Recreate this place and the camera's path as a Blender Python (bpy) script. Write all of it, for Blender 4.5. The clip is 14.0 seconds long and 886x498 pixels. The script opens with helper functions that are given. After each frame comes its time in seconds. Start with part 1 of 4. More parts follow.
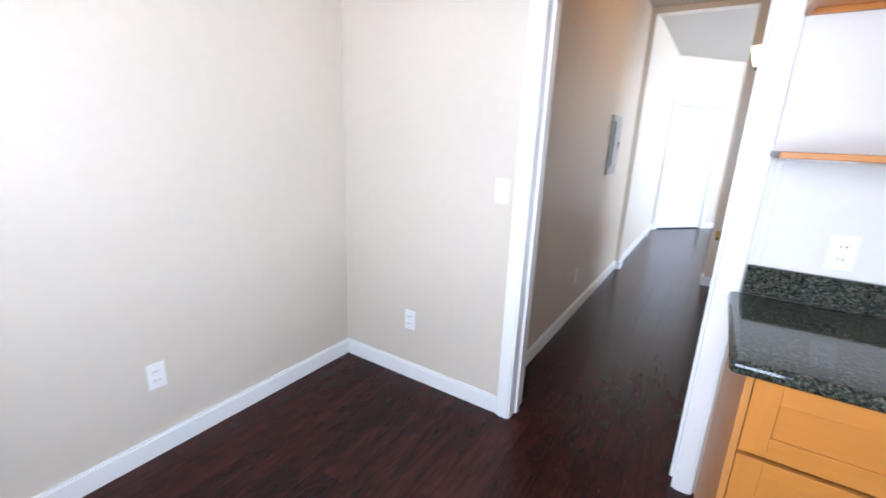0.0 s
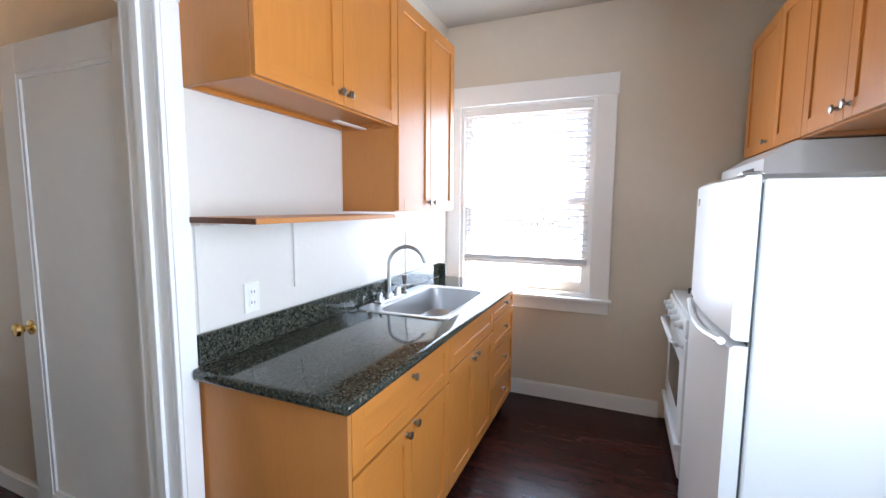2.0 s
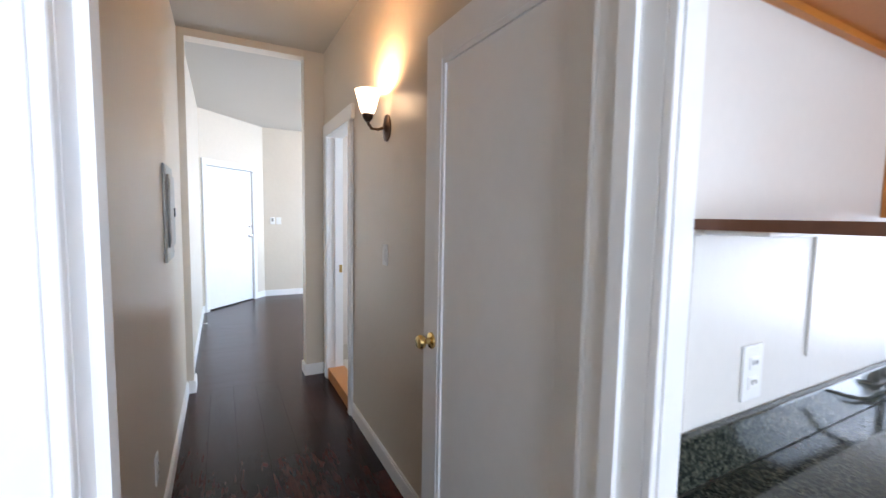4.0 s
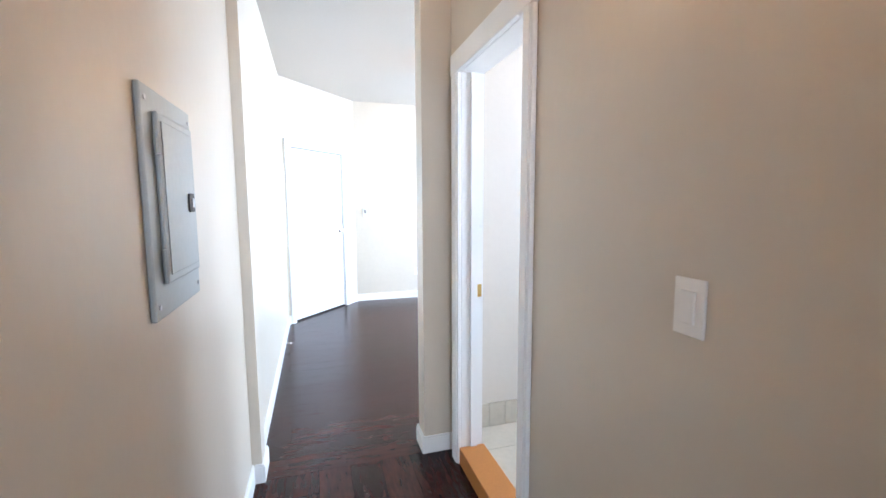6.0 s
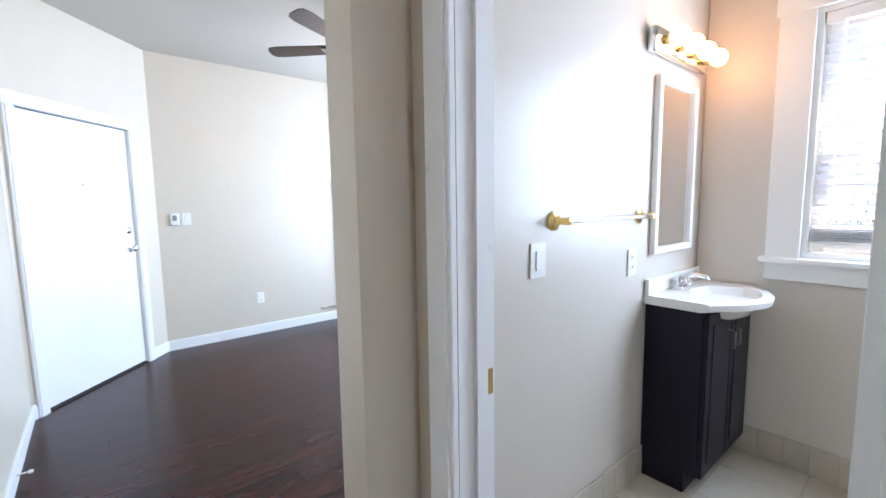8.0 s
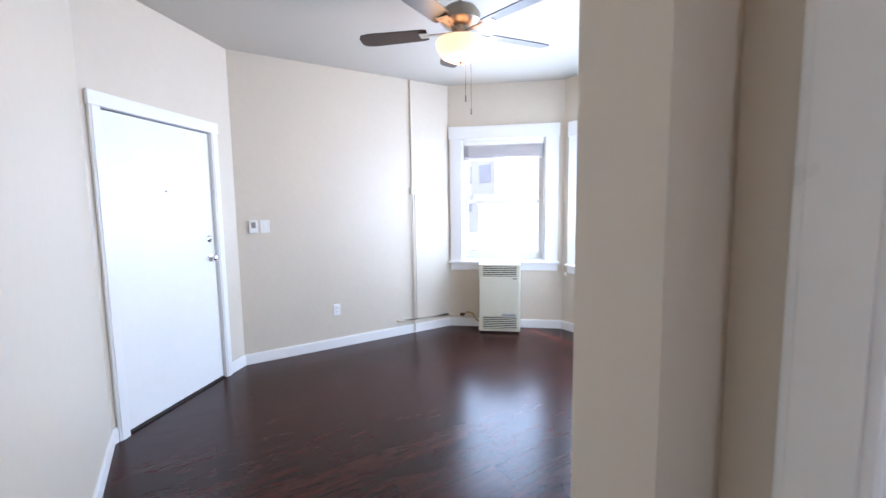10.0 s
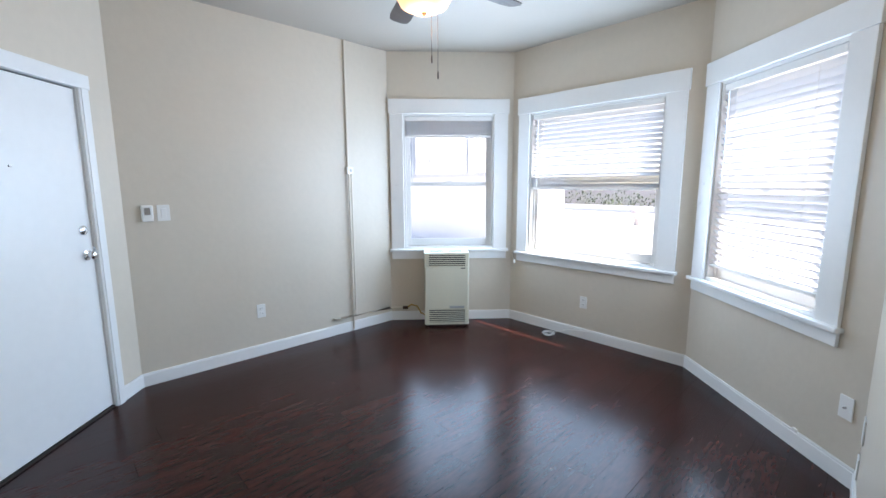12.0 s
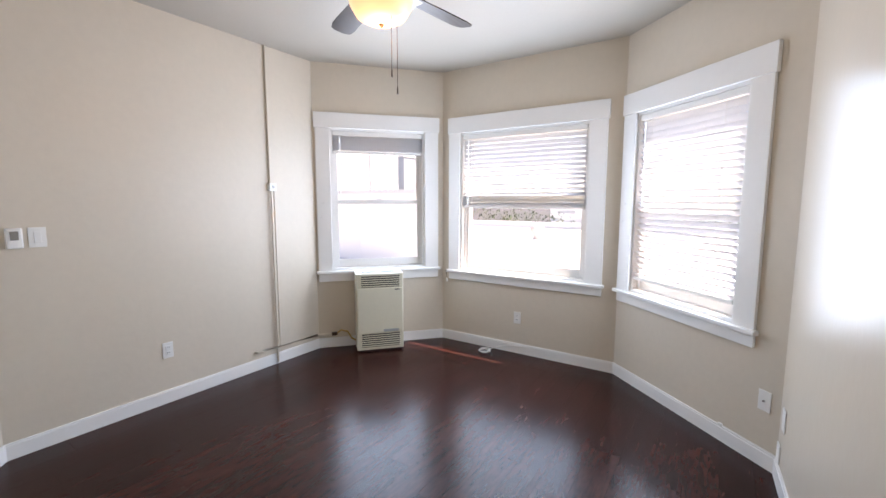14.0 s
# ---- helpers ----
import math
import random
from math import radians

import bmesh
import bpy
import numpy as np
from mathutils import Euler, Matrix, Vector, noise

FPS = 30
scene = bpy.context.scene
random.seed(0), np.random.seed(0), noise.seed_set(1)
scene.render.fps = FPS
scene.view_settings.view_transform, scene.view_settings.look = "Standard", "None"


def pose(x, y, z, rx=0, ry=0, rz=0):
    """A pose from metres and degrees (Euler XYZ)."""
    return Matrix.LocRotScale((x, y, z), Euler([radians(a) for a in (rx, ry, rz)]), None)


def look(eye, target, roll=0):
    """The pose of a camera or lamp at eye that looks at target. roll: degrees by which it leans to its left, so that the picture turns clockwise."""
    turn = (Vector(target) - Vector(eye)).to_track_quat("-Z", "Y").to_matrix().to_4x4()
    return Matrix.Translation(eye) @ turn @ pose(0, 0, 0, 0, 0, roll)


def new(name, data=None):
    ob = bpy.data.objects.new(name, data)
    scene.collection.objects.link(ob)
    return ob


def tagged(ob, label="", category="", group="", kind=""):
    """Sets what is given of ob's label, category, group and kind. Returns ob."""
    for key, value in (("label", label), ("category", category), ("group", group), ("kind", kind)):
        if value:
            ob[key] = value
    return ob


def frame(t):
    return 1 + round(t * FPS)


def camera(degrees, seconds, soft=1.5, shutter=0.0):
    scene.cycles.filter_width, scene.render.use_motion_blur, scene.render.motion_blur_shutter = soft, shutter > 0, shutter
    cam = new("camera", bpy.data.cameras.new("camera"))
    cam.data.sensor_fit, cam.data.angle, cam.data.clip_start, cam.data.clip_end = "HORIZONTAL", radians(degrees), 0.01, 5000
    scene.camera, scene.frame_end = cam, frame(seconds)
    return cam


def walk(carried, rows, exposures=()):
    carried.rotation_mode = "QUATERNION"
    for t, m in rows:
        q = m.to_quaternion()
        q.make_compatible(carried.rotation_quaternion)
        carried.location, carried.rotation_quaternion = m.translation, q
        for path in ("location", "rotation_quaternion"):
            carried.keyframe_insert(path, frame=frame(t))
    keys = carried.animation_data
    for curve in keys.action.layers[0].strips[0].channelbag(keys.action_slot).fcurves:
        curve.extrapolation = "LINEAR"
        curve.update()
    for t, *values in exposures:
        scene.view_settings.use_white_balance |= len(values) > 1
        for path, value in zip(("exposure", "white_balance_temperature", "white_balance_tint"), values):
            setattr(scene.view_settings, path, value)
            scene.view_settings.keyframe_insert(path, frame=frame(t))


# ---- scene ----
cam = camera(92.8, 14.0, shutter=0.15)
PATH = [
    (0, (-0.135, -1.831, 1.417), (-1.169, -0.199, 0.899), 2.4),
    (0.5, (-0.39, -1.655, 1.427), (-0.471, 0.293, 0.984), -0.7),
    (1, (-0.537, -1.436, 1.436), (0.279, 0.369, 1.159), 0.3),
    (1.5, (-0.754, -1.325, 1.444), (0.855, -0.156, 1.232), -0.8),
    (2, (-0.942, -1.303, 1.453), (0.892, -0.532, 1.252), 0.4),
    (2.5, (-0.963, -1.246, 1.45), (0.831, -0.385, 1.254), 0.2),
    (3, (-0.899, -1.081, 1.432), (0.63, 0.192, 1.23), 1.1),
    (3.5, (-0.775, -0.825, 1.436), (0.409, 0.777, 1.268), 1.9),
    (4, (-0.717, -0.46, 1.412), (0.212, 1.304, 1.251), 1.0),
    (4.2, (-0.694, -0.302, 1.419), (0.153, 1.503, 1.26), 0.9),
    (6.5, (-0.625, 1.484, 1.392), (-0.055, 3.389, 1.17), -0.3),
    (7, (-0.609, 1.886, 1.387), (0.246, 3.677, 1.137), -1.2),
    (7.2, (-0.594, 2.011, 1.383), (0.333, 3.768, 1.152), -1.0),
    (9.3, (-0.532, 2.741, 1.404), (1.08, 3.889, 1.117), -1.3),
    (9.5, (-0.533, 2.789, 1.415), (0.931, 4.126, 1.153), -1.5),
    (10, (-0.559, 2.981, 1.429), (0.509, 4.66, 1.226), -0.8),
    (10.5, (-0.506, 3.141, 1.422), (0.441, 4.888, 1.2), -0.4),
    (11, (-0.519, 3.344, 1.438), (0.631, 4.96, 1.185), -0.9),
    (11.5, (-0.51, 3.475, 1.444), (0.797, 4.961, 1.155), -0.9),
    (12, (-0.492, 3.498, 1.455), (0.867, 4.934, 1.157), -0.2),
    (12.5, (-0.47, 3.513, 1.458), (0.941, 4.905, 1.187), -0.2),
    (13, (-0.469, 3.61, 1.466), (1.051, 4.884, 1.212), -0.4),
    (13.5, (-0.536, 3.74, 1.484), (1.076, 4.897, 1.235), -0.6),
    (14, (-0.603, 3.808, 1.476), (1.058, 4.9, 1.252), 0.1),
]
walk(cam, [(t, look(eye, target, roll)) for t, eye, target, roll in PATH],
     [(0, 2.95, 6800, 26), (0.5, 2.95, 6700, 24), (1, 2.8, 6600, 22), (1.5, 2.75, 6800, 22), (2.5, 2.7, 6900, 22), (3.5, 2.6, 6800, 22), (4, 2.7, 6900, 24), (6.5, 3.35, 6500, 22),
      (7.2, 2.95, 6500, 22), (9.3, 2.5, 6600, 24), (10, 2.3, 6700, 28), (11, 1.9, 6600, 28), (12, 1.75, 6750, 21), (13, 1.7, 7500, 30), (14, 1.75, 7750, 30)])

# ---- world, sun, exposure ----
world = bpy.data.worlds.new("sky")
scene.world = world
world.use_nodes = True
wn = world.node_tree
sky = wn.nodes.new("ShaderNodeTexSky")
sky.sky_type = "NISHITA"
sky.sun_disc = False
sky.sun_elevation = radians(60)
sky.sun_rotation = radians(143)
bg = wn.nodes["Background"]
wn.links.new(sky.outputs[0], bg.inputs[0])
bg.inputs[1].default_value = 0.15
sun = new("sun", bpy.data.lights.new("sun", "SUN"))
sun.data.energy = 5.0
sun.data.angle = radians(0.5)
sun.data.color = (1.0, 0.95, 0.86)
sun.matrix_world = look((4.0, -5.3, 11.5), (0, 0, 0))

# ---- materials ----
def nodes_of(name):
    m = bpy.data.materials.new(name)
    m.use_nodes = True
    nt = m.node_tree
    return m, nt, nt.nodes["Principled BSDF"]


def node(nt, kind, **values):
    n = nt.nodes.new(kind)
    for k, v in values.items():
        n.inputs[k.replace("_", " ")].default_value = v
    return n


def surface(name, colour, rough=0.5, metal=0.0, vary=0.08, scale=6.0, grain=60.0, bump=0.1, stretch=(1, 1, 1), dark=None, rough_vary=0.1, dist=0.003, per_object=0.0, coat=0.0, spread=(0.3, 0.7), trowel=0.0):
    """Plain procedural surface: two scales of colour variation, roughness wear and fine relief."""
    m, nt, p = nodes_of(name)
    tc = nt.nodes.new("ShaderNodeTexCoord")
    mp = nt.nodes.new("ShaderNodeMapping")
    mp.inputs["Scale"].default_value = stretch
    nt.links.new(tc.outputs["Object"], mp.inputs[0])
    big = node(nt, "ShaderNodeTexNoise", Scale=scale, Detail=3.0)
    fine = node(nt, "ShaderNodeTexNoise", Scale=grain, Detail=4.0)
    for n in (big, fine):
        nt.links.new(mp.outputs[0], n.inputs["Vector"])
    add = nt.nodes.new("ShaderNodeMath")
    add.operation = "ADD"
    nt.links.new(big.outputs[0], add.inputs[0])
    nt.links.new(fine.outputs[0], add.inputs[1])
    value = add.outputs[0]
    if per_object:
        info = nt.nodes.new("ShaderNodeObjectInfo")
        mad = nt.nodes.new("ShaderNodeMath")
        mad.operation = "MULTIPLY_ADD"
        nt.links.new(info.outputs["Random"], mad.inputs[0])
        mad.inputs[1].default_value = per_object
        nt.links.new(value, mad.inputs[2])
        value = mad.outputs[0]
        off = nt.nodes.new("ShaderNodeVectorMath")
        off.operation = "SCALE"
        off.inputs[0].default_value = (17.0, 9.0, 13.0)
        nt.links.new(info.outputs["Random"], off.inputs["Scale"])
        nt.links.new(off.outputs[0], mp.inputs["Location"])
    ramp = nt.nodes.new("ShaderNodeValToRGB")
    ramp.color_ramp.elements[0].position = spread[0]
    ramp.color_ramp.elements[1].position = spread[1]
    half = nt.nodes.new("ShaderNodeMath")
    half.operation = "MULTIPLY"
    half.inputs[1].default_value = 0.5 if not per_object else 0.5 / (1 + per_object * 0.5)
    nt.links.new(value, half.inputs[0])
    nt.links.new(half.outputs[0], ramp.inputs[0])
    low = dark or tuple(c * (1 - vary) for c in colour)
    ramp.color_ramp.elements[0].color = (*low, 1)
    ramp.color_ramp.elements[1].color = (*[min(1, c * (1 + vary * 0.5)) for c in colour], 1)
    nt.links.new(ramp.outputs[0], p.inputs["Base Color"])
    mr = nt.nodes.new("ShaderNodeMapRange")
    mr.inputs["To Min"].default_value = max(0.02, rough - rough_vary)
    mr.inputs["To Max"].default_value = min(1, rough + rough_vary)
    nt.links.new(big.outputs[0], mr.inputs["Value"])
    nt.links.new(mr.outputs[0], p.inputs["Roughness"])
    p.inputs["Metallic"].default_value = metal
    p.inputs["Coat Weight"].default_value = coat
    if bump:
        b = node(nt, "ShaderNodeBump", Strength=bump, Distance=dist)
        height = fine.outputs[0]
        if trowel:
            # flat patches with raised lips, as a plasterer's trowel leaves them
            swirl = node(nt, "ShaderNodeTexNoise", Scale=7.0, Detail=5.0, Roughness=0.62, Distortion=0.6)
            nt.links.new(mp.outputs[0], swirl.inputs["Vector"])
            lips = nt.nodes.new("ShaderNodeValToRGB")
            lips.color_ramp.elements[0].position, lips.color_ramp.elements[1].position = 0.22, 0.82
            nt.links.new(swirl.outputs[0], lips.inputs[0])
            mix = nt.nodes.new("ShaderNodeMath")
            mix.operation = "MULTIPLY_ADD"
            mix.inputs[1].default_value = trowel
            nt.links.new(lips.outputs[0], mix.inputs[0])
            nt.links.new(height, mix.inputs[2])
            height = mix.outputs[0]
        nt.links.new(height, b.inputs["Height"])
        nt.links.new(b.outputs[0], p.inputs["Normal"])
    return m


def glow(name, colour, strength):
    m, nt, p = nodes_of(name)
    p.inputs["Base Color"].default_value = (*colour, 1)
    p.inputs["Roughness"].default_value = 0.3
    p.inputs["Emission Color"].default_value = (*colour, 1)
    p.inputs["Emission Strength"].default_value = strength
    return m


PAINT = surface("beige_paint", (0.66, 0.582, 0.48), 0.38, vary=0.04, scale=2.2, grain=20, bump=0.24, dist=0.004, trowel=0.7)
PAINT_GLOSS = surface("beige_satin_paint", (0.63, 0.55, 0.45), 0.31, vary=0.012, scale=3, grain=26, bump=0.26, dist=0.004, rough_vary=0.03, stretch=(1, 1, 0.6), trowel=0.6)
PAINT_WHITE_WALL = surface("off_white_paint", (0.70, 0.67, 0.615), 0.4, vary=0.03, scale=3, grain=40, bump=0.2)
PAINT_BATH = surface("bathroom_paint", (0.66, 0.60, 0.53), 0.34, vary=0.03, scale=3, grain=30, bump=0.14, dist=0.003, rough_vary=0.03)
# ceilings' dimmer light put into the colour, well below off-white
CEIL = surface("dimmed_ceiling_paint", (0.46, 0.42, 0.365), 0.5, vary=0.03, scale=2, grain=50, bump=0.3)
WHITE = surface("white_trim_paint", (0.84, 0.835, 0.815), 0.32, vary=0.02, scale=5, grain=30, bump=0.03)
DOORW = surface("white_door_paint", (0.83, 0.825, 0.805), 0.35, vary=0.03, scale=3, grain=18, bump=0.1)
PLASTIC = surface("white_plastic", (0.82, 0.81, 0.78), 0.35, vary=0.02, bump=0)
FLOORW = surface("dark_wood_floor", (0.066, 0.0165, 0.0115), 0.245, vary=0.25, scale=4.0, grain=15, bump=0.03, stretch=(0.9, 4.5, 1.0), dark=(0.006, 0.002, 0.0027), rough_vary=0.05, spread=(0.3, 0.78), dist=0.0015, per_object=0.3)
FLOORW.node_tree.nodes["Principled BSDF"].inputs["Specular IOR Level"].default_value = 0.21
JOINT = surface("floor_joint", (0.012, 0.007, 0.006), 0.6, bump=0)
MAPLE = surface("honey_maple", (0.57, 0.205, 0.038), 0.36, vary=0.2, scale=3, grain=14, bump=0.05, stretch=(5, 5, 0.7), per_object=0.25, coat=0.05, spread=(0.15, 0.85))
MAPLE_H = surface("honey_maple_rail", (0.57, 0.205, 0.038), 0.36, vary=0.2, scale=3, grain=14, bump=0.05, stretch=(0.7, 5, 5), per_object=0.25, coat=0.05, spread=(0.15, 0.85))
MAPLE_SIDE = surface("maple_veneer", (0.52, 0.20, 0.05), 0.4, vary=0.1, scale=2.5, grain=30, bump=0.05, stretch=(3, 3, 0.6))
DARKEDGE = surface("walnut_edge", (0.16, 0.06, 0.03), 0.4, vary=0.2)
STEEL = surface("brushed_steel", (0.58, 0.59, 0.60), 0.36, 1.0, vary=0.06, scale=8, grain=90, bump=0.04, stretch=(1, 12, 1))
NICKEL = surface("dark_nickel", (0.32, 0.30, 0.28), 0.3, 1.0, vary=0.1, bump=0)
CHROME = surface("chrome", (0.8, 0.8, 0.8), 0.1, 1.0, vary=0.02, bump=0, rough_vary=0.04)
BRASS = surface("brass", (0.80, 0.56, 0.22), 0.2, 1.0, vary=0.1, bump=0)
BRONZE = surface("oil_rubbed_bronze", (0.10, 0.06, 0.04), 0.35, 0.9, vary=0.2, bump=0)
APPL = surface("white_enamel", (0.70, 0.72, 0.72), 0.33, vary=0.02, scale=2, grain=120, bump=0.05)
BLACKG = surface("black_glass", (0.02, 0.02, 0.022), 0.12, bump=0)
RUBBER = surface("dark_grey_plastic", (0.05, 0.05, 0.05), 0.55, bump=0)
GAP = surface("dark_gap", (0.03, 0.025, 0.02), 0.8, bump=0)
CREAM = surface("cream_enamel", (0.66, 0.63, 0.50), 0.35, vary=0.04, bump=0.04)
NAVY = surface("espresso_lacquer", (0.012, 0.010, 0.020), 0.34, vary=0.15, bump=0, rough_vary=0.02)
NAVY.node_tree.nodes["Principled BSDF"].inputs["Specular IOR Level"].default_value = 0.2
MARBLE = surface("cultured_marble", (0.80, 0.78, 0.74), 0.16, vary=0.05, scale=5, bump=0)
TILE = surface("beige_floor_tile", (0.56, 0.50, 0.41), 0.35, vary=0.12, scale=9, grain=40, bump=0.08, per_object=0.2)
GROUT = surface("grout", (0.46, 0.42, 0.36), 0.85, bump=0.2)
PANELG = surface("grey_enamel", (0.37, 0.40, 0.395), 0.36, 0.2, vary=0.08, scale=5, bump=0.08)
ROOFW = surface("white_roof_coating", (0.58, 0.58, 0.57), 0.7, vary=0.15, scale=0.6, grain=8, bump=0.2)
STUCCO = surface("pale_stucco", (0.74, 0.73, 0.70), 0.8, vary=0.08, scale=0.8, grain=14, bump=0.2)
GLASSB = surface("far_window_glass", (0.40, 0.43, 0.46), 0.2, vary=0.2, bump=0)
ASPHALT = surface("asphalt", (0.06, 0.06, 0.062), 0.85, vary=0.25, scale=0.3, grain=4, bump=0.3)
TERRA = surface("weathered_copper_vent", (0.60, 0.52, 0.46), 0.5, 0.1, vary=0.2)
LEAF = surface("leaves", (0.075, 0.11, 0.035), 0.6, vary=0.4, scale=2, bump=0)
BARK = surface("bark", (0.12, 0.09, 0.06), 0.9, vary=0.3)
FANBLADE = surface("dark_walnut_blade", (0.05, 0.032, 0.024), 0.4, vary=0.3, stretch=(1, 8, 1), bump=0.04)
PEWTER = surface("antique_pewter", (0.42, 0.37, 0.31), 0.32, 1.0, vary=0.1, bump=0)
WIREW = surface("white_cable", (0.75, 0.74, 0.7), 0.5, bump=0)
YELLOW = surface("yellow_gas_hose", (0.52, 0.33, 0.08), 0.45, vary=0.15, bump=0)
BULB = glow("warm_bulb", (1.0, 0.52, 0.19), 2.4)
SHADE = glow("lit_frosted_shade", (1.0, 0.76, 0.48), 1.0)
BOWL = glow("lit_amber_bowl", (1.0, 0.68, 0.38), 0.27)

# granite: dark green-black field with pale flecks
GRANITE, _nt, _p = nodes_of("dark_green_granite")
_tc = _nt.nodes.new("ShaderNodeTexCoord")
_v = node(_nt, "ShaderNodeTexVoronoi", Scale=260.0)
_n = node(_nt, "ShaderNodeTexNoise", Scale=110.0, Detail=5.0, Roughness=0.7)
_r = _nt.nodes.new("ShaderNodeValToRGB")
for _s in (_v, _n):
    _nt.links.new(_tc.outputs["Object"], _s.inputs["Vector"])
_mx = _nt.nodes.new("ShaderNodeMath")
_mx.operation = "MULTIPLY_ADD"
_mx.inputs[1].default_value = 0.35
_nt.links.new(_v.outputs["Color"], _mx.inputs[0])
_nt.links.new(_n.outputs[0], _mx.inputs[2])
_nt.links.new(_mx.outputs[0], _r.inputs[0])
_r.color_ramp.elements[0].position, _r.color_ramp.elements[0].color = 0.52, (0.006, 0.008, 0.007, 1)
_r.color_ramp.elements[1].position, _r.color_ramp.elements[1].color = 0.97, (0.15, 0.145, 0.105, 1)
_e = _r.color_ramp.elements.new(0.68)
_e.color = (0.028, 0.033, 0.025, 1)
_nt.links.new(_r.outputs[0], _p.inputs["Base Color"])
_p.inputs["Roughness"].default_value = 0.08

# blind slats let some light through
SLAT, _nt, _p = nodes_of("white_blind_slat")
_p.inputs["Base Color"].default_value = (0.84, 0.84, 0.83, 1)
_p.inputs["Roughness"].default_value = 0.45
_t = _nt.nodes.new("ShaderNodeBsdfTranslucent")
_t.inputs[0].default_value = (0.82, 0.84, 0.86, 1)
_m = _nt.nodes.new("ShaderNodeMixShader")
_m.inputs[0].default_value = 0.62
_nt.links.new(_p.outputs[0], _m.inputs[1])
_nt.links.new(_t.outputs[0], _m.inputs[2])
_nt.links.new(_m.outputs[0], _nt.nodes["Material Output"].inputs[0])

GLASS, _nt, _p = nodes_of("clear_glass")
_g = node(_nt, "ShaderNodeBsdfGlossy", Roughness=0.02)
_tr = _nt.nodes.new("ShaderNodeBsdfTransparent")
_m = _nt.nodes.new("ShaderNodeMixShader")
_m.inputs[0].default_value = 0.05
_nt.links.new(_tr.outputs[0], _m.inputs[1])
_nt.links.new(_g.outputs[0], _m.inputs[2])
_nt.links.new(_m.outputs[0], _nt.nodes["Material Output"].inputs[0])
MIRROR, _nt, _p = nodes_of("mirror_silver")
_p.inputs["Base Color"].default_value = (0.9, 0.9, 0.9, 1)
_p.inputs["Metallic"].default_value, _p.inputs["Roughness"].default_value = 1.0, 0.01


# ---- builders ----
def box(bm, x0, x1, y0, y1, z0, z1, bevel=0.0, m=None):
    made = bmesh.ops.create_cube(bm, size=1)["verts"]
    bmesh.ops.transform(bm, matrix=Matrix.Translation(((x0 + x1) / 2, (y0 + y1) / 2, (z0 + z1) / 2)) @ Matrix.Diagonal((abs(x1 - x0), abs(y1 - y0), abs(z1 - z0), 1)), verts=made)
    if bevel:
        edges = list({e for v in made for e in v.link_edges})
        made = list({v for f in bmesh.ops.bevel(bm, geom=edges, offset=bevel, segments=2, profile=0.5, affect="EDGES")["faces"] for v in f.verts} | {v for v in made if v.is_valid})
    if m is not None:
        bmesh.ops.transform(bm, matrix=m, verts=made)
    return bm


def boxed(*a, **k):
    return box(bmesh.new(), *a, **k)


def cyl(bm, a, b, r, r2=None, seg=16):
    a, b = Vector(a), Vector(b)
    turn = (b - a).to_track_quat("Z", "Y").to_matrix().to_4x4()
    bmesh.ops.create_cone(bm, cap_ends=True, segments=seg, radius1=r, radius2=r if r2 is None else r2, depth=(b - a).length, matrix=Matrix.Translation((a + b) / 2) @ turn)
    return bm


def lathe(bm, profile, m=None, seg=24):
    """Turns (radius, height) pairs about z."""
    rings = [[bm.verts.new((r * math.cos(2 * math.pi * k / seg), r * math.sin(2 * math.pi * k / seg), z)) for k in range(seg)] for r, z in profile]
    for lo, hi in zip(rings, rings[1:]):
        for k in range(seg):
            bm.faces.new((lo[k], lo[(k + 1) % seg], hi[(k + 1) % seg], hi[k]))
    if m is not None:
        bmesh.ops.transform(bm, matrix=m, verts=[v for r in rings for v in r])
    return bm


def tube(bm, pts, r, seg=10):
    pts = [Vector(p) for p in pts]
    rings = []
    for i, p in enumerate(pts):
        way = (pts[min(i + 1, len(pts) - 1)] - pts[max(i - 1, 0)]).normalized()
        q = way.to_track_quat("Z", "Y")
        rings.append([bm.verts.new(p + q @ Vector((r * math.cos(2 * math.pi * k / seg), r * math.sin(2 * math.pi * k / seg), 0))) for k in range(seg)])
    for lo, hi in zip(rings, rings[1:]):
        best = min(range(seg), key=lambda o: (lo[0].co - hi[o].co).length)
        for k in range(seg):
            bm.faces.new((lo[k], lo[(k + 1) % seg], hi[(k + 1 + best) % seg], hi[(k + best) % seg]))
    bm.faces.new(rings[0][::-1])
    bm.faces.new(rings[-1])
    return bm


def part(name, bm, material, parent=None, label="", smooth=False, m=None):
    me = bpy.data.meshes.new(name)
    bmesh.ops.recalc_face_normals(bm, faces=bm.faces[:])
    if smooth:
        for f in bm.faces:
            f.smooth = True
        for e in bm.edges:
            if len(e.link_faces) == 2 and e.calc_face_angle(0) > 0.7:
                e.smooth = False
    bm.to_mesh(me)
    bm.free()
    me.materials.append(material)
    ob = new(name, me)
    if parent is not None:
        ob.parent = parent
    if m is not None:
        ob.matrix_basis = m
    if label:
        ob["label"] = label
    return ob


def thing(name, label, category, m=None, group="", kind=""):
    ob = new(name)
    ob.empty_display_size = 0.1
    if m is not None:
        ob.matrix_basis = m
    return tagged(ob, label, category, group, kind)


def along(a, b, z=0.0):
    """Frame of a wall seen clockwise: x along it, y outwards through it, z up."""
    u = Vector((b[0] - a[0], b[1] - a[1], 0)).normalized()
    return Matrix(((u.x, -u.y, 0, a[0]), (u.y, u.x, 0, a[1]), (0, 0, 1, z), (0, 0, 0, 1)))


def dist(a, b):
    return math.hypot(b[0] - a[0], b[1] - a[1])


